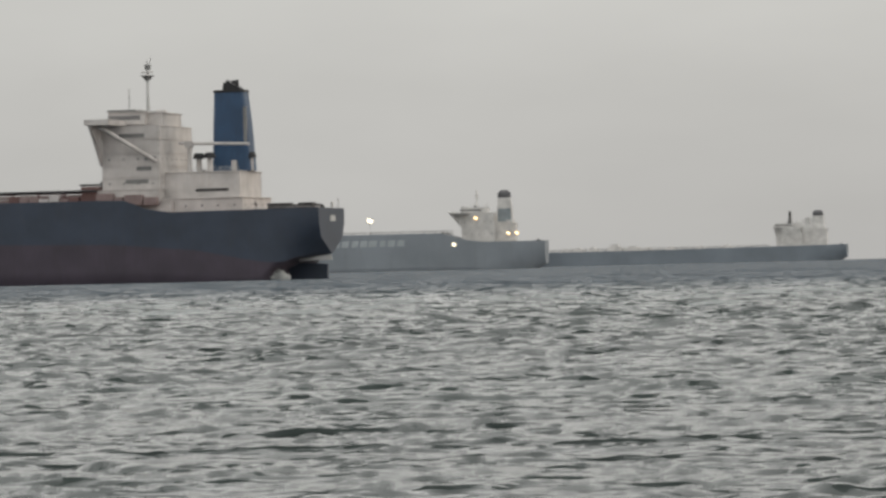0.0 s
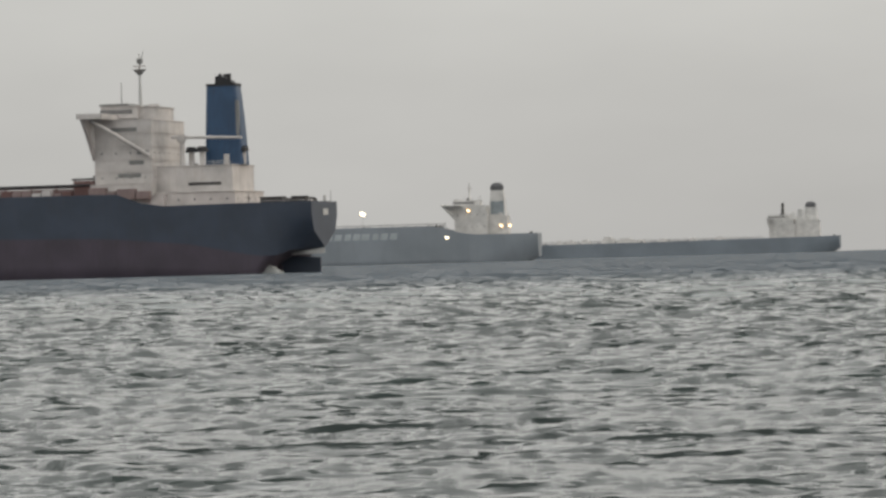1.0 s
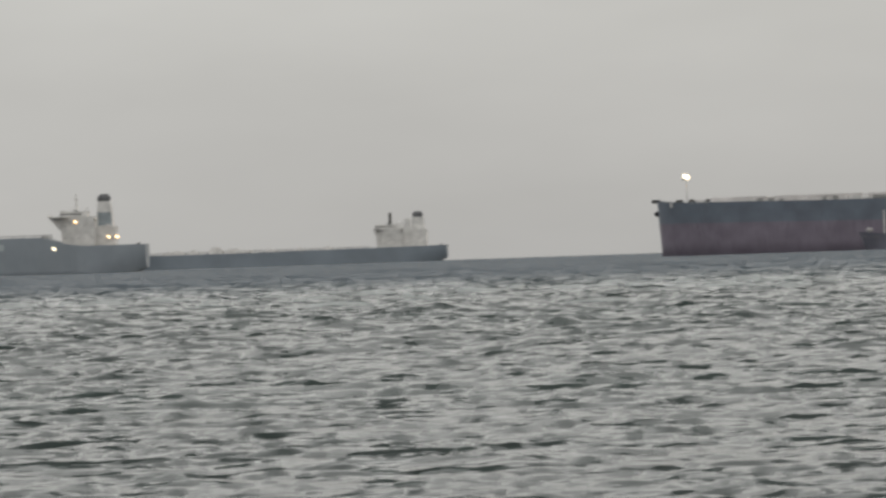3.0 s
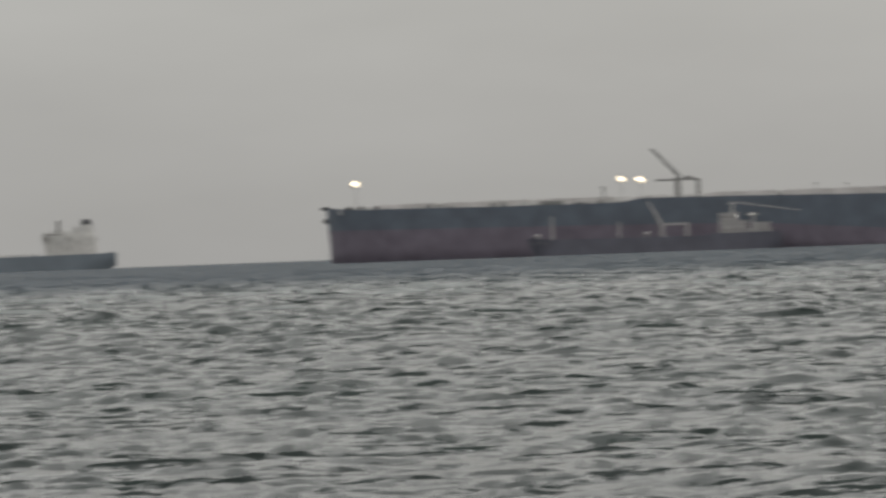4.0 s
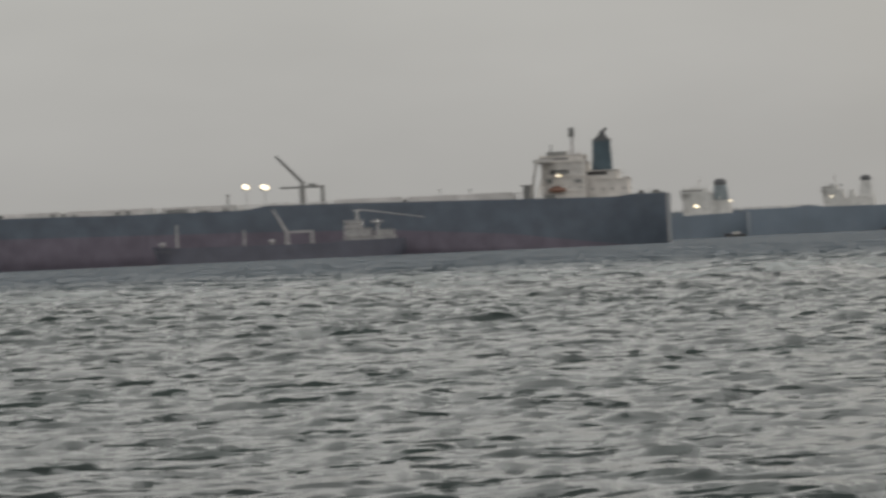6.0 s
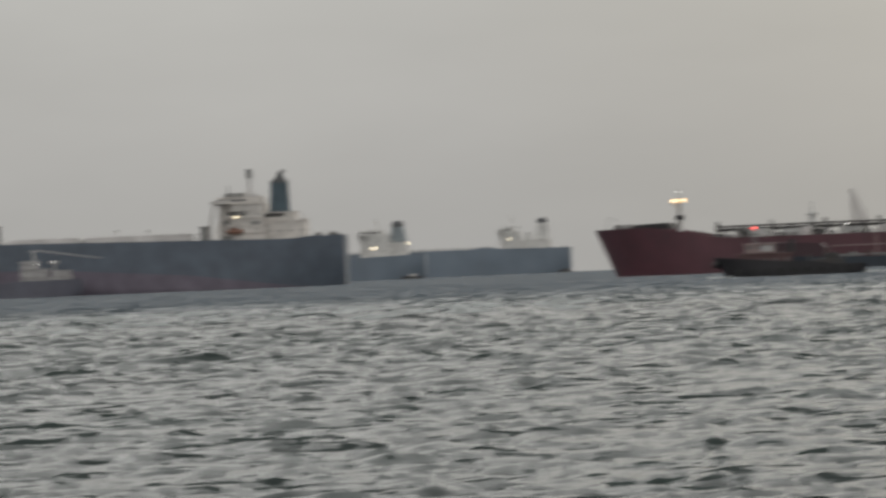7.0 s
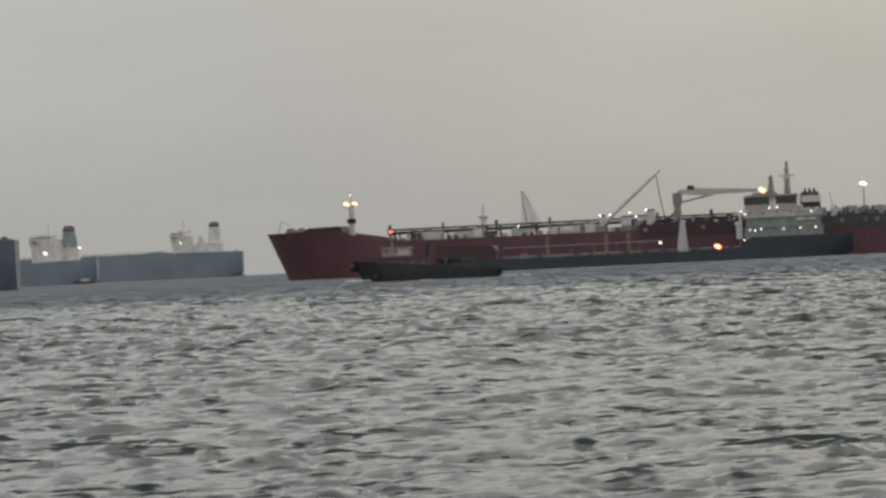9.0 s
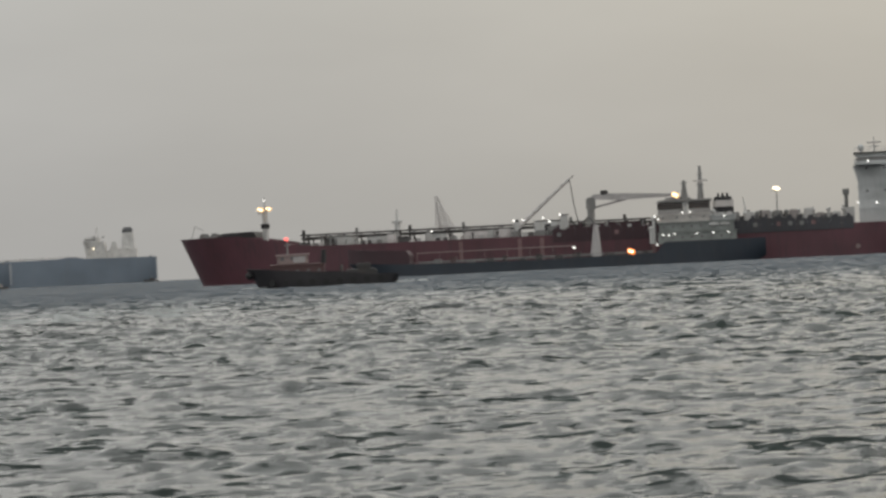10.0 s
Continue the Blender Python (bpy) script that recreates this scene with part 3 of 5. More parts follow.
def breaker_line():
    """Broken white crests along the bar, some 330 m out."""
    rnd = random.Random(5)
    bm = bmesh.new()
    for _ in range(150):
        a = radians(rnd.uniform(-9, 21))
        r = rnd.gauss(310, 34)
        foam_patch(bm, r * math.sin(a), r * math.cos(a), 0.10, rnd.uniform(0.5, 2.5), rnd.uniform(0.2, 0.4), rnd.uniform(0.14, 0.30), rnd)
    me = bpy.data.meshes.new("foam_crests")
    bm.to_mesh(me)
    bm.free()
    me.materials.append(FOAM)
    return tagged(new("foam_crests", me), "thin white foam crests breaking along a bar", "foam", kind="stuff")


foam_crests = breaker_line()


# ---- ships; each lies with x forward from its transom, y to port, z up from the water ----
def berth(x, y, heading):
    return pose(x, y, 0, 0, 0, heading)


def stern_tanker():
    """The empty tanker with the blue funnel."""
    s = thing("oil_tanker", berth(-32.8, 1249.6, 167.5), "empty oil tanker, navy hull over dull red bottom, blue funnel", "ship", "anchored tankers")
    hull(s, 320, 56, [(0, 20.8), (44, 20.3), (47, 20.7), (56, 24.2), (240, 24.6), (320, 27)], [(0, 7.4), (10, 4.6), (18, 5.6), (34, 9.0), (60, 11.2), (110, 12.2), (320, 12.2)],
         [(0, 7.4), (8.6, 6.4), (10, 4.6), (13.5, 3.8), (15.5, -2), (20, -4), (320, -4)], 8, NAVY, OXIDE, RED_DECK, transom=0.56, tuck=0.95, tuck_run=0.03, tuck_power=4.0)
    bm = bmesh.new()
    prism(bm, [(1.4, -2), (1.4, 4.2), (8.2, 4.8), (14.5, 4.6), (15.5, -2)], -0.7, 0.7)
    part("rudder", bm, NAVY, s)
    # Added plate: stands in for the bright gap under the counter.
    bm = bmesh.new()
    prism(bm, [(-1.4, 5.4), (-1.2, 7.0), (8.8, 5.9), (8.8, 5.2)], 5.6, 6.0)
    part("bright_gap_plate", bm, LIGHT, s, "pale plate added for the bright gap over the rudder")
    bm = bmesh.new()
    tube(bm, (13, 0, 1.0), (24, 0, 1.0), 1.6, 2.6, 14)
    part("stern_tube", bm, OXIDE, s)
    bm = bmesh.new()
    box(bm, -0.12, 0.05, -4.4, 1.8, 16.8, 18.6)
    part("stern_name_board", bm, LIGHT, s, "pale name patch on the transom")
    # house
    for k, (z0, z1) in enumerate(((23.6, 27.4), (27.4, 31.0), (31.0, 34.6), (34.6, 38.4), (38.4, 42.4), (42.4, 46.4))):
        hb = 17.6 if k else 19.5
        tier(s, "deckhouse_storey", 47.4, 65.2 if k else 66.2, hb, z0, z1, WHITE, (0.5, 3.4) if k in (1, 3) else None, 0.14)
    # Grey plates on the house side paint in the shade of balcony gaps.
    for z, x0, x1 in ((29.2, 51, 58), (36.0, 48.5, 52), (33.0, 50, 54.5), (42.8, 52, 60)):
        part("balcony_shade_patch", box(bmesh.new(), x0, x1, 17.3, 17.72, z, z + 1.2), GREY, s)
    bridge = tier(s, "wheelhouse", 53, 64.3, 13, 46.8, 50.6, WHITE)
    part("bridge_window_band", box(bmesh.new(), 54.5, 64.38, -13.06, 13.06, 48.2, 49.5), PANE, bridge)
    bm = bmesh.new()
    box(bm, 59, 66.6, -30, 30, 46.4, 46.9)
    box(bm, 66.3, 66.6, -30, 30, 46.9, 48.0)
    box(bm, 59, 59.3, 13, 30, 46.9, 48.0)
    box(bm, 59, 66.6, 29.7, 30, 46.9, 48.0)
    box(bm, 59, 66.6, -30, -29.7, 46.9, 48.0)
    wing = part("bridge_wing", bm, WHITE, s)
    for sy in (1, -1):
        bm = bmesh.new()
        # curved plate under the wing, pierced by one opening
        for face in (((17.6, 34.4), (18.8, 35.8), (18.8, 46.4), (17.6, 46.4)), ((18.8, 35.8), (20.8, 38.0), (20.8, 41.4), (18.8, 39.2)),
                     ((18.8, 43.2), (20.8, 43.2), (20.8, 46.4), (18.8, 46.4)), ((20.8, 38.0), (24.0, 41.4), (27.0, 44.1), (29.6, 46.4), (20.8, 46.4))):
            f = [bm.verts.new((65.7, y * sy, z)) for y, z in face]
            g = [bm.verts.new((64.9, y * sy, z)) for y, z in face]
            bm.faces.new(f)
            bm.faces.new(g[::-1])
            for i in range(len(f)):
                j = (i + 1) % len(f)
                bm.faces.new((f[i], g[i], g[j], f[j]))
        part("wing_bracket", bm, WHITE, wing)
        bm = bmesh.new()
        tube(bm, (63, 27 * sy, 46), (48.4, 17.7 * sy, 35.6), 0.6, seg=8)
        part("wing_brace", bm, WHITE, wing)
    upper = tier(s, "upper_house", 48.4, 55, 10, 46.4, 50.4, WHITE)
    part("roof_shade", box(bmesh.new(), 56, 65, -9, 12, 50.8, 51.3), GREY, s)
    mast(s, 55.8, 0, 50.4, 66.5, 0.55, ((0.7, 2.8), (0.9, 1.3)))
    bm = bmesh.new()
    tube(bm, (55.8, 0, 60.2), (55.8, 0, 61.8), 0.5, 2.0, 12)
    tube(bm, (55.6, 0.6, 62.2), (54.4, 0.6, 67.4), 0.14, 0.08, 6)
    box(bm, 54.6, 56.4, 0.2, 1.0, 63.6, 65.0, 0.15)
    part("mast_head", bm, GREY, s)
    bm = bmesh.new()
    tube(bm, (61, 2, 51), (61, 2, 58), 0.32, 0.12, 7)
    part("whip_aerial", bm, LIGHT, s)
    # engine casing, funnel
    tier(s, "engine_casing", 24.6, 47.4, 12.5, 20.0, 32.4, WHITE, None, 0.25)
    tier(s, "aft_lower_house", 22.8, 47.4, 16.5, 20.0, 24.6, WHITE, (0.6, 4.2))
    # Dark plates stand in for shaded openings in the casing side.
    for x0, x1, z in ((28, 38, 26.4), (42, 46, 22.3)):
        part("casing_dark_strip", box(bmesh.new(), x0, x1, 12.4, 12.62, z, z + 0.9), DARK, s)
    rail(s, 24.6, 44, 12.5, 32.4, 1.1, 2.5)
    rail(s, 2, 22, 16.5, 20.0, 1.2, 3)
    bm = bmesh.new()
    stack(bm, [(32.4, 23.4, 35.2, 4.2, 1.2), (46, 24.3, 34.9, 3.9, 1.2), (55.9, 25.3, 34.5, 3.6, 1.2)])
    fun = part("funnel", bm, BLUE, s, "tall royal blue funnel with black top")
    bm = bmesh.new()
    stack(bm, [(55.9, 25.1, 34.7, 3.8, 1.2), (56.6, 25.1, 34.7, 3.8, 1.2)])
    prism(bm, [(26.2, 56.5), (27.4, 57.6), (29.8, 58.9), (31.8, 58.9), (32.0, 56.5)], -2.2, 2.2)
    for x, y in ((27.8, 1.2), (29.6, -1.2), (30.6, 1.0)):
        tube(bm, (x, y, 56), (x, y, 59.6), 0.6, seg=10)
    part("funnel_cap", bm, SOOT, fun)
    bm = bmesh.new()
    box(bm, 24.4, 25.4, 3.0, 4.0, 40, 51.5, 0.1)
    part("funnel_ladder_trunk", bm, GREY, fun)
    bm = bmesh.new()
    box(bm, 27.4, 28.8, 4.6, 5.8, 32.4, 35.6, 0.1)
    part("casing_vent_house", bm, WHITE, s)
    bm = bmesh.new()
    tube(bm, (41, 8, 32.4), (41, 8, 40.2), 0.8, 0.6, 10)
    tube(bm, (44.2, 8, 41.0), (22.6, 8, 40.3), 0.55, 0.4, 8)
    box(bm, 39.9, 42.2, 7.2, 8.8, 39.4, 41.6, 0.15)
    part("provision_crane", bm, WHITE, s)
    for x, y in ((39.2, 4), (34.6, 8.5), (23.9, 2)):
        vent(s, x, y, 32.4, 36.6, 1.55, SOOT)
    roof_clutter(s, 49, 62, 9, 50.6, 41, WHITE, 1.6)
    roof_clutter(s, 36, 47, 11, 32.4, 42, WHITE, 2.6)
    roof_clutter(s, 1, 22, 14, 20.1, 43, DARK, 2.6)
    # aft mooring deck
    for x in (14, 6.5):
        winch(s, x, 8, 20.0, DARK, 3)
        winch(s, x - 1, -6, 20.0, DARK, 3)
    for x0, x1 in ((9.2, 16.0), (2.4, 6.4)):
        bm = bmesh.new()
        box(bm, x0, x1, 10, 13.5, 20.0, 22.0, 0.2)
        cover = part("winch_cover", bm, DARK, s)
        part("cover_lid", box(bmesh.new(), x0 - 0.2, x1 + 0.2, 9.8, 13.7, 22.0, 22.4), SOOT, cover)
    bm = bmesh.new()
    tube(bm, (-0.6, -6, 20.5), (-0.6, -6, 24), 0.16, 0.1, 6)
    part("ensign_staff", bm, LIGHT, s)
    part("stern_vent", tube(bmesh.new(), (0.6, -3, 20.0), (0.6, -3, 22.6), 0.4, seg=8), LIGHT, s)
    # main deck forward of the house
    deck_gear(s, 74, 300, 0, 23.6, 3, RED_DECK, 3.6)
    bm = bmesh.new()
    for y in (9, 20):
        tube(bm, (66, y, 27.3), (200, y, 27.3), 0.35, seg=6)
    box(bm, 66, 200, 14, 15.2, 26.9, 27.3)
    part("catwalk", bm, SOOT, s, "dark raised catwalk")
    for i in range(16):
        x = 70 + i * 8
        part("catwalk_leg", box(bmesh.new(), x - 0.2, x + 0.2, 14.2, 15, 23.4, 26.9), RED_DECK, s)
    tier(s, "house_base", 43.5, 66.5, 20.5, 19.6, 23.7, WHITE, None, 0.2)
    bm = bmesh.new()
    box(bm, 74, 190, 4, 11, 23.0, 26.5, 0.4)
    part("pipe_trunk", bm, PINK, s)
    rnd = random.Random(12)
    for x0, x1, z, m in ((47, 51, 25.0, PINK), (51.4, 57, 25.8, PINK), (57.4, 60, 25.2, PINK), (60.4, 65.6, 26.4, PINK)):
        bm = bmesh.new()
        box(bm, x0, x1, 20.6, 23.4, 22.6, z, 0.2)
        part("deck_locker", bm, m, s)
    for i in range(26):
        x = 71 + i * 3.1
        bm = bmesh.new()
        box(bm, x, x + 2.9, 20.5, 23, 23.4, 24.9 + rnd.uniform(0.1, 1.2), 0.15)
        part("deck_locker", bm, rnd.choice((PINK, PINK, RED_DECK, PALE_DECK)), s)
    for x0, x1, z, m in ((66, 71.5, 28.6, RED_DECK), (85, 92, 25.7, LIGHT), (96, 99.5, 25.6, LIGHT), (50, 56, 25.2, RED_DECK), (73, 84, 25.6, RED_DECK)):
        bm = bmesh.new()
        box(bm, x0, x1, 12, 19, 23.4, z, 0.2)
        part("deck_locker", bm, m, s)
    bm = bmesh.new()
    box(bm, 65.5, 73.5, 12.6, 13.8, 28.9, 29.5)
    tube(bm, (66.5, 13.2, 23.6), (66.5, 13.2, 30.2), 0.6, seg=8)
    part("deck_crane", bm, DARK, s)
    return s


def wash(x, y, w, h, seed):
    rnd = random.Random(seed)
    bm = bmesh.new()
    ball(bm, (0, 0, 0), w, w * 0.7, h, 18)
    for v in bm.verts:
        v.co *= 1 + 0.45 * noise.noise(v.co * 0.7 + Vector((seed, 0, 0))) + 0.2 * noise.noise(v.co * 2.1)
    for _ in range(8):
        foam_patch(bm, rnd.uniform(-w, w), rnd.uniform(-w, w), 0.05, w * 0.5, w * 0.3, h * 0.3, rnd)
    me = bpy.data.meshes.new("white_wash")
    bm.to_mesh(me)
    bm.free()
    me.materials.append(FOAM)
    for p in me.polygons:
        p.use_smooth = True
    ob = new("white_wash", me)
    ob.location = (x, y, 0)
    return tagged(ob, "white water heaped by the swell at a rudder", "foam", kind="stuff")


def middle_tanker():
    """The long tanker broadside on, with a hose crane amidships and deck floodlights."""
    s = thing("oil_tanker", berth(596.7, 1826.0, 158.9), "long empty oil tanker, slate hull over plum bottom, deck lights lit", "ship", "anchored tankers")
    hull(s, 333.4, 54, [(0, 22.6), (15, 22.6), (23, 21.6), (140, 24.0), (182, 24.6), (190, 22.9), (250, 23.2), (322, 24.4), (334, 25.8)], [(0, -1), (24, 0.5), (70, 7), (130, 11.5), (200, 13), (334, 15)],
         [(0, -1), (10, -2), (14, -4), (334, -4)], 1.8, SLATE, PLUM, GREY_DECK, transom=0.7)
    bm = bmesh.new()
    ball(bm, (333, 1.5, 19.6), 1.6, 1.6, 1.3, 10)
    box(bm, 332, 335.5, -2.5, 2.5, 24.6, 26.2, 0.3)
    part("anchor_and_fairlead", bm, SOOT, s)
    deck_gear(s, 66, 318, 0, 23.0, 11, PALE_DECK, 2.4)
    rnd = random.Random(21)
    for i in range(26):
        x = 196 + i * 5
        w = rnd.uniform(0.8, 2.6)
        bm = bmesh.new()
        box(bm, x - w, x + w, 16, 19, 22.2, 23.6 + rnd.uniform(0.3, 1.7), 0.15)
        part("deck_locker", bm, rnd.choice((PALE_DECK, PALE_DECK, LIGHT, GREY)), s)
    for x0, x1, z in ((70, 118, 26.0), (121, 152, 26.2), (173, 181, 25.9), (196, 232, 26.0), (235, 276, 26.1), (279, 306, 26.2)):
        bm = bmesh.new()
        box(bm, x0, x1, 8, 11, 22.0, z, 0.3)
        for k in range(int((x1 - x0) / 6)):
            box(bm, x0 + k * 6 + 1, x0 + k * 6 + 3, 10.8, 11.2, z - 1.4, z - 0.4)
        part("pipe_trunk", bm, PALE_DECK, s)
    rail(s, 66, 312, 26.3, 23.2, 1.3, 4, LIGHT)
    for x in (322, 316, 308):
        winch(s, x, 3, 23.6, DARK, 3)
    light(s, 318.7, 2, 36.3, 2.15, post=24)
    light(s, 193, 6, 33.7, 1.9, post=23)
    light(s, 184.2, 6, 33.2, 1.95, post=23, wide=1.2)
    bm = bmesh.new()
    tube(bm, (201.8, 4, 22.8), (201.8, 4, 30.4), 0.5, 0.45, 8)
    box(bm, 201.2, 202.4, 3.3, 4.7, 29.6, 30.8)
    part("vent_post", bm, GREY, s)
    # hose crane
    bm = bmesh.new()
    tube(bm, (167.8, 0, 23), (167.8, 0, 34), 1.5, 1.2, 12)
    ped = part("crane_pedestal", bm, GREY, s)
    bm = bmesh.new()
    prism(bm, [(168.0, 34.2), (180.0, 47.0), (179.0, 47.6), (169.8, 38.2), (166.6, 35.0), (166.6, 32.8)], -0.7, 0.7)
    part("crane_jib", bm, GREY, ped)
    bm = bmesh.new()
    box(bm, 157.5, 178, -0.5, 0.5, 32.2, 33.1)
    box(bm, 161, 165, -0.8, 0.8, 33.1, 34.2, 0.2)
    part("crane_rest_beam", bm, GREY, s)
    bm = bmesh.new()
    tube(bm, (158.4, 0, 23), (158.4, 0, 32.4), 1.0, 0.9, 10)
    part("crane_rest_post", bm, GREY, s)
    # house
    for k, (z0, z1) in enumerate(((21.6, 25.0), (25.0, 28.4), (28.4, 31.8), (31.8, 35.2), (35.2, 38.4))):
        tier(s, "deckhouse_storey", 36, 56, 17, z0, z1, CREAM, (0.7, 4.4) if k in (1, 3) else None, 0.15 if k % 2 else 0.4)
    # grey plates that paint shade into the recesses between the storeys
    for x0, x1, z, h in ((45, 50.5, 32.4, 2.0), (51.2, 54.6, 28.9, 2.2), (38, 41, 28.8, 1.6), (50, 55, 22.2, 1.8)):
        part("recess_shade_plate", box(bmesh.new(), x0, x1, 16.8, 17.2, z, z + h), GREY, s)
    bridge = tier(s, "wheelhouse", 37, 57, 13, 38.4, 41.6, CREAM)
    part("bridge_window_band", box(bmesh.new(), 44, 57.1, -13.06, 13.06, 39.4, 40.6), PANE, bridge)
    bm = bmesh.new()
    box(bm, 50, 58.5, -27, 27, 38.2, 38.8)
    box(bm, 58.2, 58.5, -27, 27, 38.8, 39.9)
    box(bm, 50, 58.5, 26.7, 27, 38.8, 39.9)
    wing = part("bridge_wing", bm, CREAM, s)
    for sy in (1, -1):
        bm = bmesh.new()
        tube(bm, (57.5, 26 * sy, 38.2), (61, 18 * sy, 23), 0.6, seg=8)
        tube(bm, (55, 26 * sy, 38.2), (54, 17 * sy, 28), 0.5, seg=8)
        part("wing_brace", bm, CREAM, wing)
    bm = bmesh.new()
    box(bm, 46, 54, -6, 8, 41.6, 43.4, 0.2)
    tube(bm, (52.4, 3, 43), (52.4, 3, 47), 0.5, 0.2, 8)
    part("monkey_island", bm, GREY, s)
    mast(s, 42.9, 0, 41.6, 54.6, 0.9, ((0.66, 2.2), (0.85, 1.6)), BARGE_GREY)
    bm = bmesh.new()
    box(bm, 41.8, 44.2, -1.2, 1.2, 50.0, 54.2, 0.2)
    part("radar_platform", bm, GREY, s)
    tier(s, "engine_casing", 17.4, 36, 11, 21.6, 30.0, CREAM, (0.9, 4.0))
    tier(s, "casing_top", 22, 36, 9, 30.0, 34.2, CREAM)
    bm = bmesh.new()
    stack(bm, [(34.2, 24.8, 34.0, 3.6, 1.0), (47.6, 25.4, 33.3, 3.2, 1.0)])
    fun = part("funnel", bm, TEAL, s, "slate blue funnel with dark pipes on top")
    bm = bmesh.new()
    stack(bm, [(47.6, 25.2, 33.5, 3.4, 1.0), (48.4, 25.2, 33.5, 3.4, 1.0)])
    prism(bm, [(26.2, 48.3), (28.2, 52.0), (29.6, 52.6), (30.6, 50.5), (32.6, 48.3)], -1.6, 1.6)
    tube(bm, (30.4, 0, 48.6), (27.4, 0, 53.4), 0.7, seg=8)
    part("funnel_cap", bm, FUNNEL_TOP, fun)
    part("casing_dark_strip", box(bmesh.new(), 27, 36.1, 8.9, 9.1, 32.0, 33.6), DARK, s)
    roof_clutter(s, 37, 57, 11, 41.6, 44, CREAM, 2.4)
    roof_clutter(s, 18, 24, 9, 30.0, 45, CREAM, 3.0)
    roof_clutter(s, 36, 50, 20, 38.4, 46, CREAM, 3.0)
    roof_clutter(s, 2, 20, 14, 22.0, 47, GREY, 2.6)
    lifeboat(s, 49, 18.6, 25.9)
    # Flat dark plate, not cut in: the shade of a recess as colour.
    part("dark_recess_patch", box(bmesh.new(), 44, 52, 16.9, 17.06, 33.0, 35.2), DARK, s)
    light(s, 48.4, 17.6, 32.3, 0.8, glass=WARM_LAMP, label="lit deck lamp on the house side", wide=1.4)
    bm = bmesh.new()
    box(bm, 60.5, 65, 8, 12, 22, 28.2, 0.2)
    box(bm, 60, 66, 7.6, 12.4, 28.2, 28.8)
    part("deck_crane_base", bm, GREY, s)
    for x, h in ((104, 5.5), (90, 5.0)):
        bm = bmesh.new()
        tube(bm, (x, 3, 22.8), (x, 3, 22.8 + h), 0.25, 0.18, 7)
        box(bm, x - 0.8, x + 0.8, 2.6, 3.4, 22.6 + h, 23.3 + h)
        part("deck_light_post", bm, LIGHT, s)
    for x in (12, 5):
        winch(s, x, 6, 22.0, DARK, 3)
    rail(s, 1, 22, 18, 22.0, 1.4, 3)
    return s


def far_tanker(m, label, deck, boot, length, beam, side, low, house_x, house_top, house_hb, funnel, funnel_paint, mast_x, mast_top, seed, gear=True, lights=(), house=None, tiers=5, wing=None, keel=-4, wing_fwd=2, extras=()):
    """A tanker far out in the haze, its paints paled for it: hull, stepped house, wheelhouse, funnel with dark top,
    mast, deck gear.
    """
    house = house or HAZED_PALE
    s = thing("oil_tanker", m, label, "ship", "anchored tankers")
    hull(s, length, beam, deck, boot, [(0, 3), (8, 0.4), (12, keel), (length, keel)], 4, side, low, GREY_DECK, transom=0.72, stations=30)
    zd = along(house_x[0], deck) - 0.9
    step = (house_top - 4 - zd) / tiers
    for k in range(tiers):
        tier(s, "deckhouse_storey", house_x[0] + (0.0 if k < tiers - 1 else 1), house_x[1], house_hb, zd + k * step, zd + (k + 1) * step, house, (0.7, 4.6) if k % 2 else None, 0.2)
    bridge = tier(s, "wheelhouse", house_x[0] + 6, house_x[1] + 1, house_hb * 0.75, house_top - 4, house_top, house)
    part("bridge_window_band", box(bmesh.new(), house_x[0] + 10, house_x[1] + 1.08, -house_hb * 0.75 - 0.06, house_hb * 0.75 + 0.06, house_top - 2.6, house_top - 1.2), PANE, bridge)
    w = wing or beam / 2
    bm = bmesh.new()
    box(bm, house_x[1] - 6, house_x[1] + wing_fwd, -w, w, house_top - 4.4, house_top - 3.7)
    box(bm, house_x[1] + wing_fwd - 0.4, house_x[1] + wing_fwd, -w, w, house_top - 3.7, house_top - 2.5)
    deckwing = part("bridge_wing", bm, house, s)
    for sy in (1, -1):
        bm = bmesh.new()
        tube(bm, (house_x[1] + wing_fwd - 1, w * 0.96 * sy, house_top - 4.3), (house_x[1] - 1, house_hb * sy, house_top - 13), 0.7, seg=6)
        part("wing_brace", bm, house, deckwing)
    fx0, fx1, fz0, fz1 = funnel
    tier(s, "engine_casing", fx0 - 4, house_x[0], house_hb * 0.62, zd, fz0, house)
    bm = bmesh.new()
    stack(bm, [(fz0, fx0 - 2.4, fx1 + 1.8, 3.8, 1.0), (fz1, fx0, fx1, 3.2, 1.0)])
    fun = part("funnel", bm, funnel_paint, s)
    bm = bmesh.new()
    stack(bm, [(fz1 - 3.2, fx0 - 0.2, fx1 + 0.2, 3.5, 1.0), (fz1, fx0 - 0.2, fx1 + 0.2, 3.4, 1.0), (fz1 + 2.4, fx0 + 2, fx1 - 2, 2.0, 0.8)])
    part("funnel_cap", bm, FUNNEL_TOP, fun)
    mast(s, mast_x, 0, house_top, mast_top, 1.1, ((0.6, 2.0),), house)
    if gear:
        deck_gear(s, house_x[1] + 8, length - 16, 0, along(120, deck) - 0.9, seed, GREY, 2.6)
    for x, y, z, r, glass in lights:
        light(s, x, y, z, r, glass, "lit deck floodlight", along(x, deck) - 1 if y < house_hb * 0.5 else None)
    for x0, x1, hb, z1 in extras:
        bm = bmesh.new()
        z0 = along(x0, deck) - 0.95
        box(bm, x0, x1, -hb, hb, z0, z0 + (z1 - z0) * 0.7, 0.3)
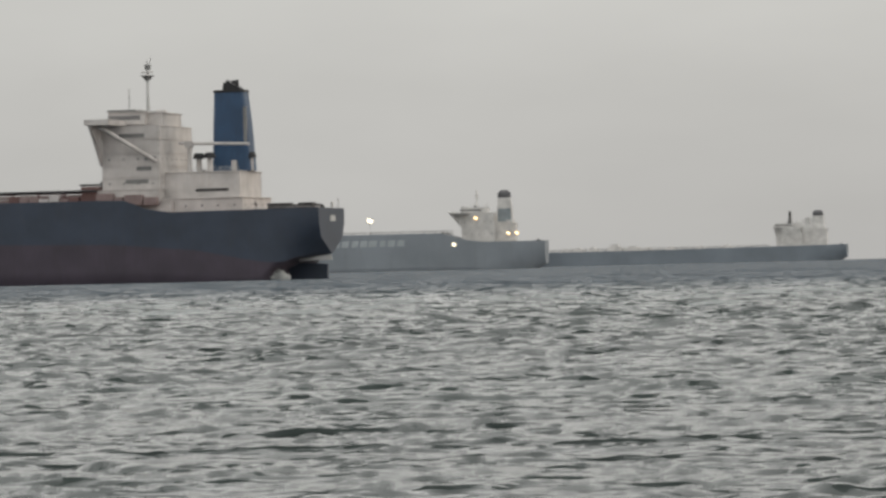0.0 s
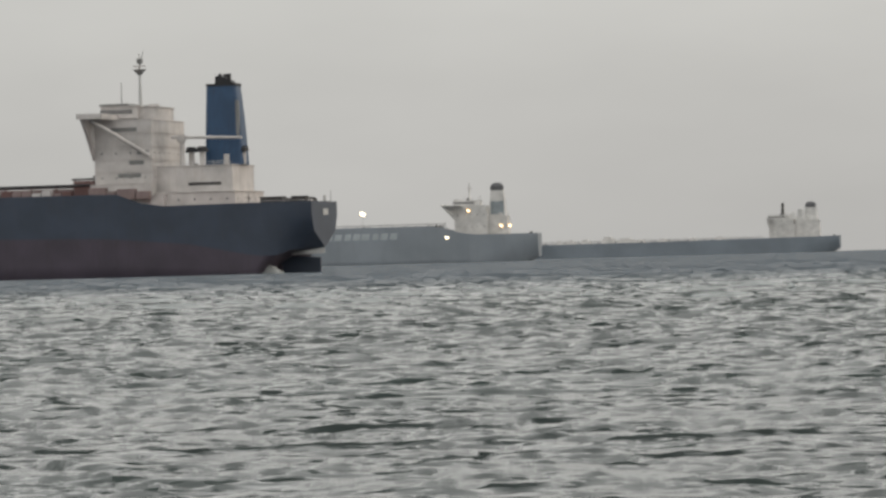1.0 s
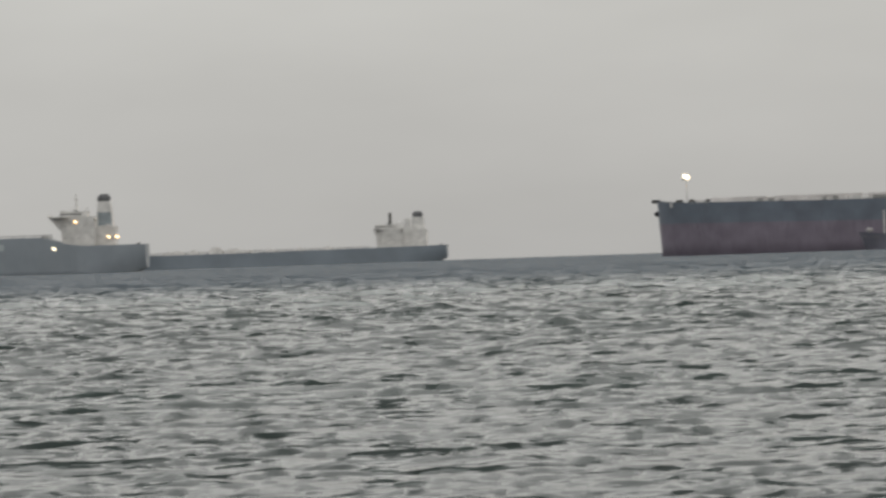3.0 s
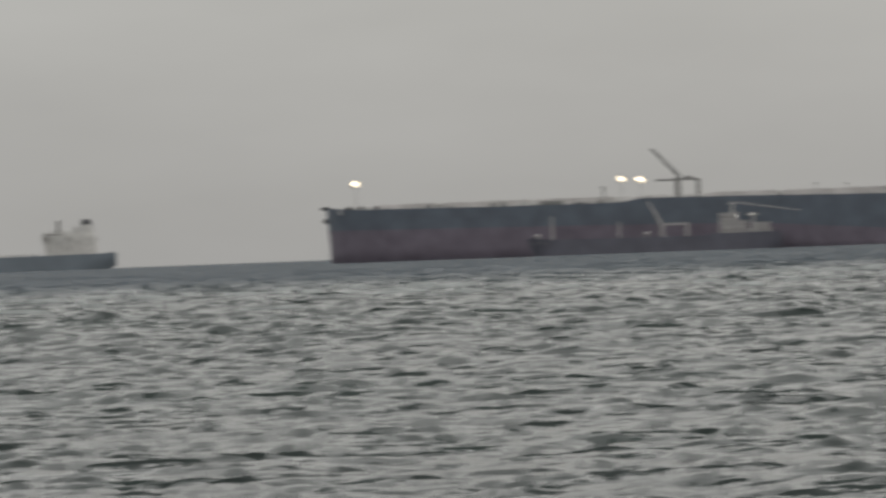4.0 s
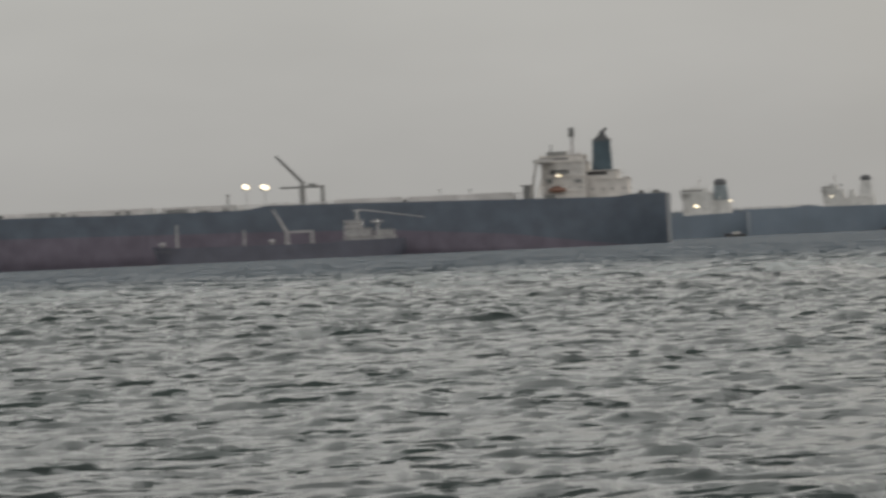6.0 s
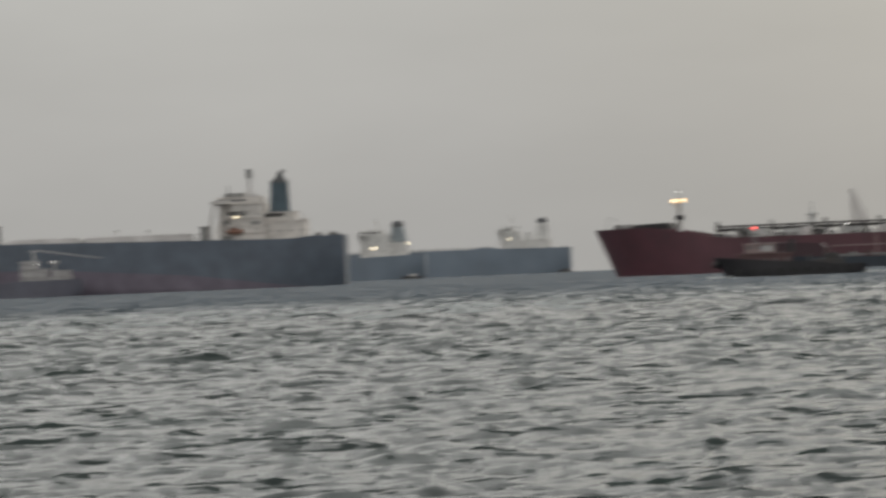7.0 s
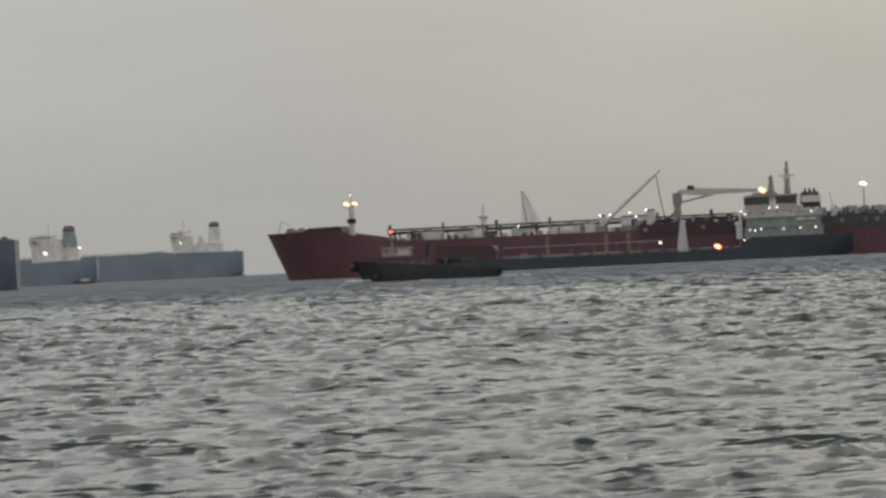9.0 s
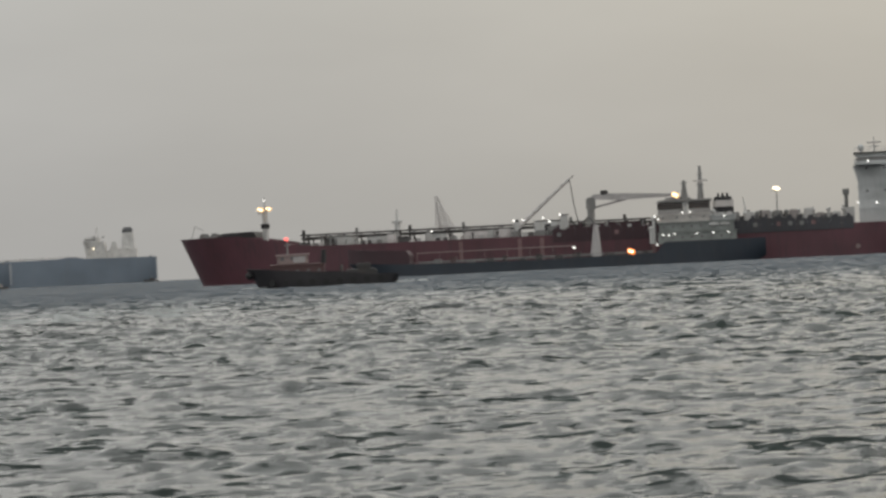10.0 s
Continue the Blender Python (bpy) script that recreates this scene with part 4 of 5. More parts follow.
        box(bm, x0 + (x1 - x0) * 0.25, x1 - (x1 - x0) * 0.2, -hb * 0.8, hb * 0.8, z0 + (z1 - z0) * 0.7, z1, 0.3)
        part("deck_structure", bm, house, s)
    roof_clutter(s, house_x[0] + 2, house_x[1], house_hb * 0.8, house_top, seed + 50, house, 3.2)
    roof_clutter(s, fx0 - 4, house_x[0], house_hb * 0.5, fz0, seed + 60, house, 4.0)
    winch(s, 6, 6, along(6, deck) - 0.9, GREY, 3)
    return s


def red_tanker():
    """The laden red tanker with a bunker vessel alongside."""
    s = thing("product_tanker", berth(591.7 + 22 * math.cos(radians(149.03)) * -1, 986.1 + 22 * math.sin(radians(149.03)) * -1, 149.03),
              "brick-red product tanker with deck cranes and lit deck", "ship", "anchored tankers")
    # x is shifted: the transom lies 22 m abaft the point from which the house was set out
    o = 22.0
    L = 192.0 + o
    hull(s, L, 40, [(0, 8.4), (o + 8, 8.5), (o + 60, 9.0), (o + 151, 9.3), (o + 158, 9.7), (o + 164, 11.2), (o + 174, 13.0), (L, 12.9)], [(0, 0.2), (L, 0.2)],
         [(0, 3), (6, 0), (10, -4), (L, -4)], 5.6, RED, RED, RED_DECK, transom=0.75, full=0.82)
    bm = bmesh.new()
    prism(bm, [(o + 169.5, 12.6), (o + 170.5, 14.2), (o + 179, 14.0), (o + 181, 12.8)], -9, 9)
    part("forecastle_breakwater", bm, SOOT, s)
    for x in (o + 185, o + 182):
        winch(s, x, 2, 12.0, GREY, 2)
    bm = bmesh.new()
    tube(bm, (o + 189, 0, 12.6), (o + 188, 0, 16.4), 0.16, 0.1, 6)
    tube(bm, (o + 188, 0, 16.4), (o + 185.5, 0, 15.2), 0.12, 0.08, 6)
    part("bow_jackstaff", bm, LIGHT, s)
    # foremast with twin amber floods
    bm = bmesh.new()
    tube(bm, (o + 168.3, 0, 10), (o + 168.3, 0, 20), 0.9, 0.7, 10)
    box(bm, o + 169.4, o + 170.2, -1.2, 1.2, 18.9, 19.3)
    tube(bm, (o + 168.3, 0, 20), (o + 168.3, 0, 23.4), 0.3, 0.12, 8)
    pole = part("foremast", bm, LIGHT, s)
    bm = bmesh.new()
    box(bm, o + 167.2, o + 169.4, -1.0, 1.0, 14.9, 16.2, 0.1)
    part("foremast_platform", bm, SOOT, pole)
    light(s, o + 169.3, 1.0, 20.1, 0.85, AMBER_LAMP, "lit amber floodlight", wide=1.3)
    light(s, o + 167.0, 1.0, 20.2, 0.75, AMBER_LAMP, "lit amber floodlight", wide=1.3)
    light(s, o + 168.3, 0.6, 22.6, 0.22, WHITE_LAMP, "lit white mast lamp")
    # pipe deck: tall rack with dark top girder
    zd = 9.4
    bm = bmesh.new()
    box(bm, o + 62, o + 158, 4.4, 5.4, 12.3, 12.7)
    box(bm, o + 62, o + 158, -5.4, -4.4, 12.3, 12.7)
    for y in (-3, -1.5, 0, 1.5, 3):
        tube(bm, (o + 62, y, 11.6), (o + 158, y, 11.6), 0.4, seg=8)
    part("pipe_rack", bm, DARK, s)
    for i in range(20):
        x = o + 64 + i * 4.9
        bm = bmesh.new()
        for y in (-4.9, 4.9):
            box(bm, x - 0.25, x + 0.25, y - 0.3, y + 0.3, zd - 0.6, 12.3)
        box(bm, x - 0.2, x + 0.2, -4.9, 4.9, 11.0, 11.3)
        if i % 3 == 1:
            tube(bm, (x, 4.9, 12.6), (x, 4.9, 13.9), 0.5, 0.4, 8)
        part("rack_frame", bm, DARK if i % 2 else GREY, s)
    rnd = random.Random(9)
    for i in range(28):
        x = o + 64 + i * 3.4
        w, h = rnd.uniform(0.5, 1.7), rnd.uniform(0.6, 2.3)
        bm = bmesh.new()
        box(bm, x - w, x + w, 12, 14, zd - 0.6, zd + h, 0.15)
        part("deck_locker", bm, rnd.choice((GREY, LIGHT, LIGHT, PALE_DECK, DARK)), s)
    for i in range(44):
        x = o + 64 + i * 2.15 + rnd.uniform(-0.6, 0.6)
        y, h = rnd.choice((6.5, 8, 15, 17)), rnd.uniform(0.6, 2.4)
        bm = bmesh.new()
        if i % 3 == 0:
            tube(bm, (x, y, 8.4), (x, y, 9.6 + h), 0.22, 0.2, 7)
            tube(bm, (x, y, 9.6 + h), (x, y, 10.1 + h), 0.45, 0.35, 8)
            part("tank_vent", bm, rnd.choice((DARK, GREY, DARK)), s)
        else:
            w = rnd.uniform(0.3, 0.9)
            box(bm, x - w, x + w, y - 0.5, y + 0.5, 8.4, 9.2 + h * 0.6, 0.1)
            part("valve_box", bm, rnd.choice((LIGHT, WHITE, DARK, GREY)), s)
    rail(s, o + 30, o + 158, 19.6, 8.6, 1.2, 3, GREY)
    bm = bmesh.new()
    tube(bm, (o + 131.4, 3, 9), (o + 131.4, 3, 15.4), 0.9, 0.8, 10)
    tube(bm, (o + 131.4, 3, 15.4), (o + 131.4, 3, 18.4), 0.35, 0.2, 8)
    box(bm, o + 130, o + 132.8, 2, 4, 14.6, 15.2)
    part("vent_mast", bm, LIGHT, s)
    # dark tank domes aft of the cranes
    for x0, x1, z, m in ((o + 20, o + 62, 11.8, DARK), (o + 10, o + 22, 11.6, GREY), (o + 25, o + 30, 12.3, GREY), (o + 45, o + 58, 12.6, DARK), (o + 62.5, o + 76, 12.0, DARK_PLUM), (o + 79.5, o + 85, 11.2, DARK_PLUM)):
        bm = bmesh.new()
        box(bm, x0, x1, -6, 6, 8.0, z, 1.1)
        part("deck_tank", bm, m, s)
    for i in range(12):
        x = o + 22 + i * 3.3
        bm = bmesh.new()
        tube(bm, (x, 6.6, 11.4), (x, 6.6, 12.6 + rnd.uniform(0, 0.8)), 0.35, 0.3, 8)
        part("tank_vent", bm, rnd.choice((GREY, LIGHT, DARK)), s)
    # derrick post with jib and hose
    bm = bmesh.new()
    tube(bm, (o + 98.2, 6, 8.8), (o + 98.2, 6, 13.2), 1.2, 1.0, 12)
    ped = part("crane_pedestal", bm, LIGHT, s)
    bm = bmesh.new()
    tube(bm, (o + 97.8, 6, 11.8), (o + 83.4, 6, 24.2), 0.62, 0.36, 10)
    for k in range(6):
        f = 0.15 + k * 0.14
        box(bm, o + 97.8 - 14.4 * f - 0.25, o + 97.8 - 14.4 * f + 0.25, 5.3, 6.7, 11.8 + 12.4 * f + 0.3, 11.8 + 12.4 * f + 0.6)
    part("crane_jib", bm, PALE_DECK, ped)
    bm = bmesh.new()
    tube(bm, (o + 83.4, 6, 24.2), (o + 82.6, 6, 18), 0.14, seg=5)
    tube(bm, (o + 82.6, 6, 18), (o + 81.4, 6, 11.5), 0.14, seg=5)
    tube(bm, (o + 83.6, 6, 24), (o + 82.2, 6, 25.2), 0.12, seg=5)
    part("crane_hoist_wire", bm, DARK, ped)
    # cargo net gantry: pale lattice spar on the far side of the deck
    bm = bmesh.new()
    lattice(bm, (o + 118.6, -8, 11), (o + 121.6, -8, 21.6), 2.2, 0.3, 22, 0.15)
    tube(bm, (o + 122, -8, 11), (o + 121.7, -8, 21.6), 0.12, seg=5)
    part("spar_stay", bm, PALE_DECK, s)
    # second crane, boom level
    bm = bmesh.new()
    tube(bm, (o + 77.8, 8, 8.8), (o + 77.8, 8, 16), 1.1, 1.0, 12)
    box(bm, o + 76.5, o + 79, 7, 9, 15.4, 18.8, 0.3)
    ped = part("crane_pedestal", bm, GREY, s)
    bm = bmesh.new()
    prism(bm, [(o + 78.6, 18.2), (o + 77, 19.6), (o + 73, 19.8), (o + 55, 18.8), (o + 55, 18.1), (o + 70, 17.8), (o + 76, 18.2)], 7.5, 8.5)
    tube(bm, (o + 76.4, 8, 16.2), (o + 68, 8, 18.0), 0.3, seg=8)
    part("crane_jib", bm, BARGE_GREY, ped)
    bm = bmesh.new()
    box(bm, o + 73, o + 75, 7.3, 8.7, 19.4, 20.6, 0.2)
    part("crane_winch_box", bm, DARK, ped)
    # deck house pieces with small lamps
    for x0, x1, z, m in ((o + 86, o + 93, 13.0, LIGHT), (o + 84, o + 86, 14.4, LIGHT), (o + 99, o + 112, 11.4, PALE_DECK), (o + 117, o + 123, 11.2, LIGHT), (o + 132, o + 139, 11.3, LIGHT), (o + 142, o + 150, 11.6, LIGHT)):
        bm = bmesh.new()
        box(bm, x0, x1, 9, 12, 8.8, z, 0.2)
        hut = part("deck_hut", bm, m, s)
        part("hut_roof", box(bmesh.new(), x0 - 0.2, x1 + 0.2, 8.8, 12.2, z, z + 0.25), DARK, hut)
    part("hut_doorway", box(bmesh.new(), o + 88.6, o + 90.2, 11.9, 12.05, 10.6, 12.2), SOOT, s)
    for x, z in ((o + 98.6, 13.6), (o + 96.0, 13.6), (o + 90.5, 14.0), (o + 86, 14.6), (o + 88.9, 12.9), (o + 121, 11.8)):
        light(s, x, 12.2, z, 0.29, WHITE_LAMP, "small lit white lamp")
    light(s, o + 27.5, 4, 18.8, 0.85, WARM_LAMP, "lit twin floodlight", post=9, wide=1.5)
    bm = bmesh.new()
    tube(bm, (o + 8.8, 3, 8), (o + 8.8, 3, 16.8), 0.55, 0.5, 8)
    box(bm, o + 7.9, o + 9.7, 2.2, 3.8, 16.2, 17.8, 0.1)
    part("vent_post", bm, GREY, s)
    bm = bmesh.new()
    tube(bm, (o + 35.6, 0, 10), (o + 36.8, 0, 17), 0.25, 0.12, 6)
    part("whip_aerial", bm, LIGHT, s)
    # house
    for k, (z0, z1) in enumerate(((8, 12.0), (12.0, 15.2), (15.2, 18.3), (18.3, 21.4), (21.4, 24.2))):
        tier(s, "deckhouse_storey", o - 14, o + 5.4, 13.5, z0, z1, TANKER_HOUSE, (0.7, 4.0) if k in (2, 4) else None, 0.12)
    bridge = tier(s, "wheelhouse", o - 12, o + 5.4, 12, 24.2, 26.9, TANKER_HOUSE)
    part("bridge_window_band", box(bmesh.new(), o - 10, o + 5.5, -12.06, 12.06, 25.0, 26.0), PANE, bridge)
    part("bridge_roof", box(bmesh.new(), o - 12.6, o + 6.2, -13, 13, 26.9, 27.3), DARK, s)
    bm = bmesh.new()
    box(bm, o - 2, o + 6.0, -19, 19, 23.8, 24.3)
    box(bm, o + 5.7, o + 6.0, -19, 19, 24.3, 25.4)
    part("bridge_wing", bm, TANKER_HOUSE, s)
    bm = bmesh.new()
    prism(bm, [(o + 5.4, 19.6), (o + 5.4, 23.8), (o + 6.6, 23.8)], 12.6, 13.4)
    part("wing_bracket", bm, TANKER_HOUSE, s)
    rail(s, o - 12, o + 6, 12.6, 27.3, 1.3, 2)
    bm = bmesh.new()
    ball(bm, (o + 4.2, 6, 28.6), 0.9, 0.9, 1.0, 12)
    tube(bm, (o + 4.2, 6, 27.3), (o + 4.2, 6, 28.0), 0.4, seg=8)
    part("satellite_dome", bm, TANKER_HOUSE, s)
    # dark raised trunk along the side, its top broken by valves and boxes
    rnd = random.Random(31)
    for i in range(26):
        x = o + 7 + i * 3.1
        top = 10.6 + rnd.uniform(-0.3, 0.4)
        bm = bmesh.new()
        box(bm, x, x + 3.06, 18.9, 20.16, 7.0, top, 0.08)
        for _ in range(2):
            w = rnd.uniform(0.25, 0.8)
            c = x + rnd.uniform(0.8, 2.3)
            box(bm, c - w, c + w, 19.0, 19.8, top - 0.1, top + rnd.uniform(0.3, 1.2), 0.05)
        plate = part("trunk_plate", bm, DARK_PLUM if x > o + 44 else SLATE_DARK, s)
        if rnd.random() < 0.45:
            part("valve_cover", box(bmesh.new(), x + 0.8, x + 1.9, 20.1, 20.3, 8.6, 9.7, 0.05), rnd.choice((GREY, SCUFF)), plate)
    for i in range(22):
        x = o + 8 + i * 1.9 + rnd.uniform(-0.5, 0.5)
        bm = bmesh.new()
        if i % 2:
            tube(bm, (x, 10, 8.4), (x, 10, 12.2 + rnd.uniform(0, 1.5)), 0.4, 0.3, 8)
            ball(bm, (x, 10, 12.4), 0.7, 0.6, 0.6, 8)
            part("tank_vent", bm, rnd.choice((GREY, LIGHT, LIGHT)), s)
        else:
            box(bm, x - 1.2, x + 1.2, 9, 11, 8.4, 11.8 + rnd.uniform(0, 1.3), 0.25)
            part("deck_locker", bm, rnd.choice((GREY, LIGHT, GREY_DECK)), s)
    mast(s, o + 0.6, 0, 27.3, 31.4, 0.3, ((0.4, 1.6),))
    light(s, o + 2.4, 13.7, 24.9, 0.28, WHITE_LAMP, "small lit white lamp")
    light(s, o + 0.6, 13.7, 13.6, 0.28, WHITE_LAMP, "small lit white lamp")
    light(s, o + 5.6, 13.7, 13.8, 0.26, WHITE_LAMP, "small lit white lamp")
    bm = bmesh.new()
    stack(bm, [(12, o - 19, o - 14.2, 3.5, 0.8), (30, o - 18.5, o - 14.6, 3.0, 0.8)])
    part("funnel", bm, DARK, s)
    bm = bmesh.new()
    tube(bm, (o + 6.1, 20.02, 2.2), (o + 6.1, 20.12, 2.2), 0.65, seg=14)
    part("hull_mark", bm, PINK, s, "pale round mark on the red side")
    for x in (o + 112, o + 96, o + 60, o + 90):
        part("hull_fender_strip", box(bmesh.new(), x, x + 1.1, 20.0, 20.2, 2.0, 8.6), SCUFF, s, "pale scuffed strip down the side")
    return s


def fender(ship, x, y, r=1.4, w=3):
    bm = bmesh.new()
    tube(bm, (x - w, y, 0.6), (x + w, y, 0.6), r, seg=14)
    ball(bm, (x - w, y, 0.6), r * 0.6, r, r, 12)
    ball(bm, (x + w, y, 0.6), r * 0.6, r, r, 12)
    part("fender", bm, RUBBER, ship)


def bunker_vessel():
    """The small dark bunker tanker moored to the red ship."""
    s = thing("bunker_vessel", berth(548.6, 973.0, 150.58), "small dark bunker tanker with white house, moored alongside", "ship")
    hull(s, 111, 16, [(0, 5.7), (27, 5.7), (28.5, 3.0), (60, 2.6), (92, 3.0), (111, 4.0)], [(0, 0.3), (111, 0.3)], [(0, 1.2), (5, -2), (111, -2)], 3, BLACKHULL, BLACKHULL, DARK, transom=0.8, bulwark=0.5)
    tier(s, "deckhouse_storey", 7.6, 28.2, 6.6, 5.2, 8.2, HOUSE_GREEN, (0.6, 2.2))
    tier(s, "deckhouse_storey", 8.2, 27.8, 6.2, 8.2, 10.8, HOUSE_GREEN, (0.6, 2.2))
    tier(s, "deckhouse_storey", 14.2, 28.4, 6.0, 10.8, 12.9, CREAM, (0.6, 2.6))
    tier(s, "engine_casing", 7.8, 14.0, 6.0, 10.8, 12.2, TANKER_HOUSE)
    for x0, x1 in ((21.4, 28.0), (14.2, 19.8)):
        bridge = tier(s, "wheelhouse", x0, x1, 5.4, 12.9, 16.3, BUNKER_HOUSE)
        part("bridge_window_band", box(bmesh.new(), x0 + 0.2, x1 + 0.06, -5.5, 5.5, 14.2, 15.9), BROWN_GLASS, bridge)
    for x, z in ((20.6, 15.6), (29.2, 12.0), (30.0, 9.4), (13.4, 13.2)):
        bm = bmesh.new()
        tube(bm, (x, 5.2, 5.4), (x, 5.2, z), 0.45, 0.4, 8)
        ball(bm, (x, 5.2, z), 0.8, 0.7, 0.6, 10)
        part("ventilator", bm, LIGHT, s)
    rail(s, 7.6, 28, 6.7, 11.4, 1.0, 1.6)
    bm = bmesh.new()
    stack(bm, [(11.4, 8.0, 13.6, 2.6, 0.7), (14.8, 8.1, 13.4, 2.4, 0.7)])
    fun = part("funnel", bm, SOOT, s, "black funnel with a broad white band")
    bm = bmesh.new()
    stack(bm, [(14.3, 7.9, 13.6, 2.7, 0.7), (16.0, 8.0, 13.5, 2.6, 0.7)])
    part("funnel_band", bm, WHITE, fun)
    bm = bmesh.new()
    stack(bm, [(16.0, 8.2, 13.3, 2.5, 0.7), (17.0, 8.6, 13.0, 2.2, 0.7)])
    for x in (9.6, 10.8, 12):
        tube(bm, (x, 0, 16.6), (x, 0, 17.9), 0.3, seg=8)
    part("funnel_cap", bm, SOOT, fun)
    mast(s, 16.6, 0, 16.3, 25.4, 0.95, ((0.45, 1.3), (0.75, 0.9)), GREY)
    mast(s, 20.9, 0, 16.3, 21.8, 1.1, ((0.85, 1.2),), GREY, False)
    light(s, 23.2, 5.2, 17.9, 1.15, AMBER_LAMP, "lit amber floodlight on the wheelhouse")
    light(s, 35.4, 8.2, 3.6, 1.15, ORANGE_LAMP, "bright orange deck lamp", wide=1.05)
    light(s, 50.4, 8.2, 5.4, 0.36, WHITE_LAMP, "lit white deck lamp")
    for x, z in ((26.8, 7.6), (25.4, 7.4), (23.8, 7.7), (18, 7.6), (13.6, 7.6), (9.6, 7.6), (10.6, 11.9), (21.5, 13.2), (19.4, 13.3), (28.8, 12.6), (28.4, 5.0), (27.9, 11.8)):
        light(s, x, 6.9, z, 0.25, WHITE_LAMP, "small lit white lamp")
    bm = bmesh.new()
    last = None
    for x, top, hb in ((94.0, 5.6, 6.4), (95.0, 6.8, 6.4), (99.0, 7.0, 6.1), (103.0, 7.1, 5.2), (107.0, 7.4, 3.6), (110.0, 7.7, 1.6), (111.0, 7.8, 0.3)):
        ring = [bm.verts.new(p) for p in ((x, hb, 2.4), (x, hb, top), (x, -hb, top), (x, -hb, 2.4))]
        if last:
            for k in range(4):
                bm.faces.new((last[k], last[(k + 1) % 4], ring[(k + 1) % 4], ring[k]))
        else:
            bm.faces.new(ring)
        last = ring
    bm.faces.new(last[::-1])
    part("forecastle", bm, DARK_PLUM, s, "raised dark maroon forecastle")
    bm = bmesh.new()
    tube(bm, (50, 7.7, 5.9), (92, 7.7, 5.9), 0.14, seg=6)
    for i in range(8):
        tube(bm, (50 + 6 * i, 7.7, 2.4), (50 + 6 * i, 7.7, 6.0), 0.07, seg=6)
    part("hose_rail", bm, PINK, s, "faded pinkish rail along the cargo deck")
    for x in (36, 52, 66, 80, 90):
        fender(s, x, -9.6)
    bm = bmesh.new()
    tube(bm, (44.8, 3, 2.4), (44.6, 3, 11.2), 1.6, 0.6, 10)
    part("hose_post", bm, BARGE_GREY, s)
    bm = bmesh.new()
    for k in range(10):
        a, b = k / 10, (k + 1) / 10
        tube(bm, (44.6 + 4 * a, 3 - 12 * a, 11 + 2.2 * math.sin(3.1 * a)), (44.6 + 4 * b, 3 - 12 * b, 11 + 2.2 * math.sin(3.1 * b)), 0.25, seg=6)
    part("bunker_hose", bm, DARK, s)
    rnd = random.Random(4)
    for i in range(13):
        x = 32 + i * 4.6
        bm = bmesh.new()
        box(bm, x - rnd.uniform(0.5, 1.6), x + rnd.uniform(0.5, 1.6), 1, 4, 2.2, rnd.uniform(3.2, 4.6), 0.15)
        part("deck_locker", bm, rnd.choice((GREY, DARK, DARK, MAROON)), s)
    for dy in (-1.5, 0, 1.5):
        bm = bmesh.new()
        tube(bm, (30, dy, 3.4), (92, dy, 3.4), 0.25, seg=6)
        part("cargo_pipe", bm, GREY, s)
    bm = bmesh.new()
    box(bm, 13.8, 27.8, -6.2, 6.2, 16.3, 16.7)
    box(bm, 22, 26, -3, 3, 16.7, 17.4, 0.1)
    part("wheelhouse_roof", bm, BUNKER_HOUSE, s)
    for x in (9.4, 12.2):
        lifeboat(s, x + 1.2, 6.2, 9.8, LIGHT, 0.35)
    roof_clutter(s, 14.5, 27.5, 5, 16.7, 48, BUNKER_HOUSE, 1.8)
    roof_clutter(s, 8, 14, 5, 12.2, 49, LIGHT, 1.8)
    rail(s, 30, 94, 7.6, 2.6, 1.0, 2.5, GREY)
    return s


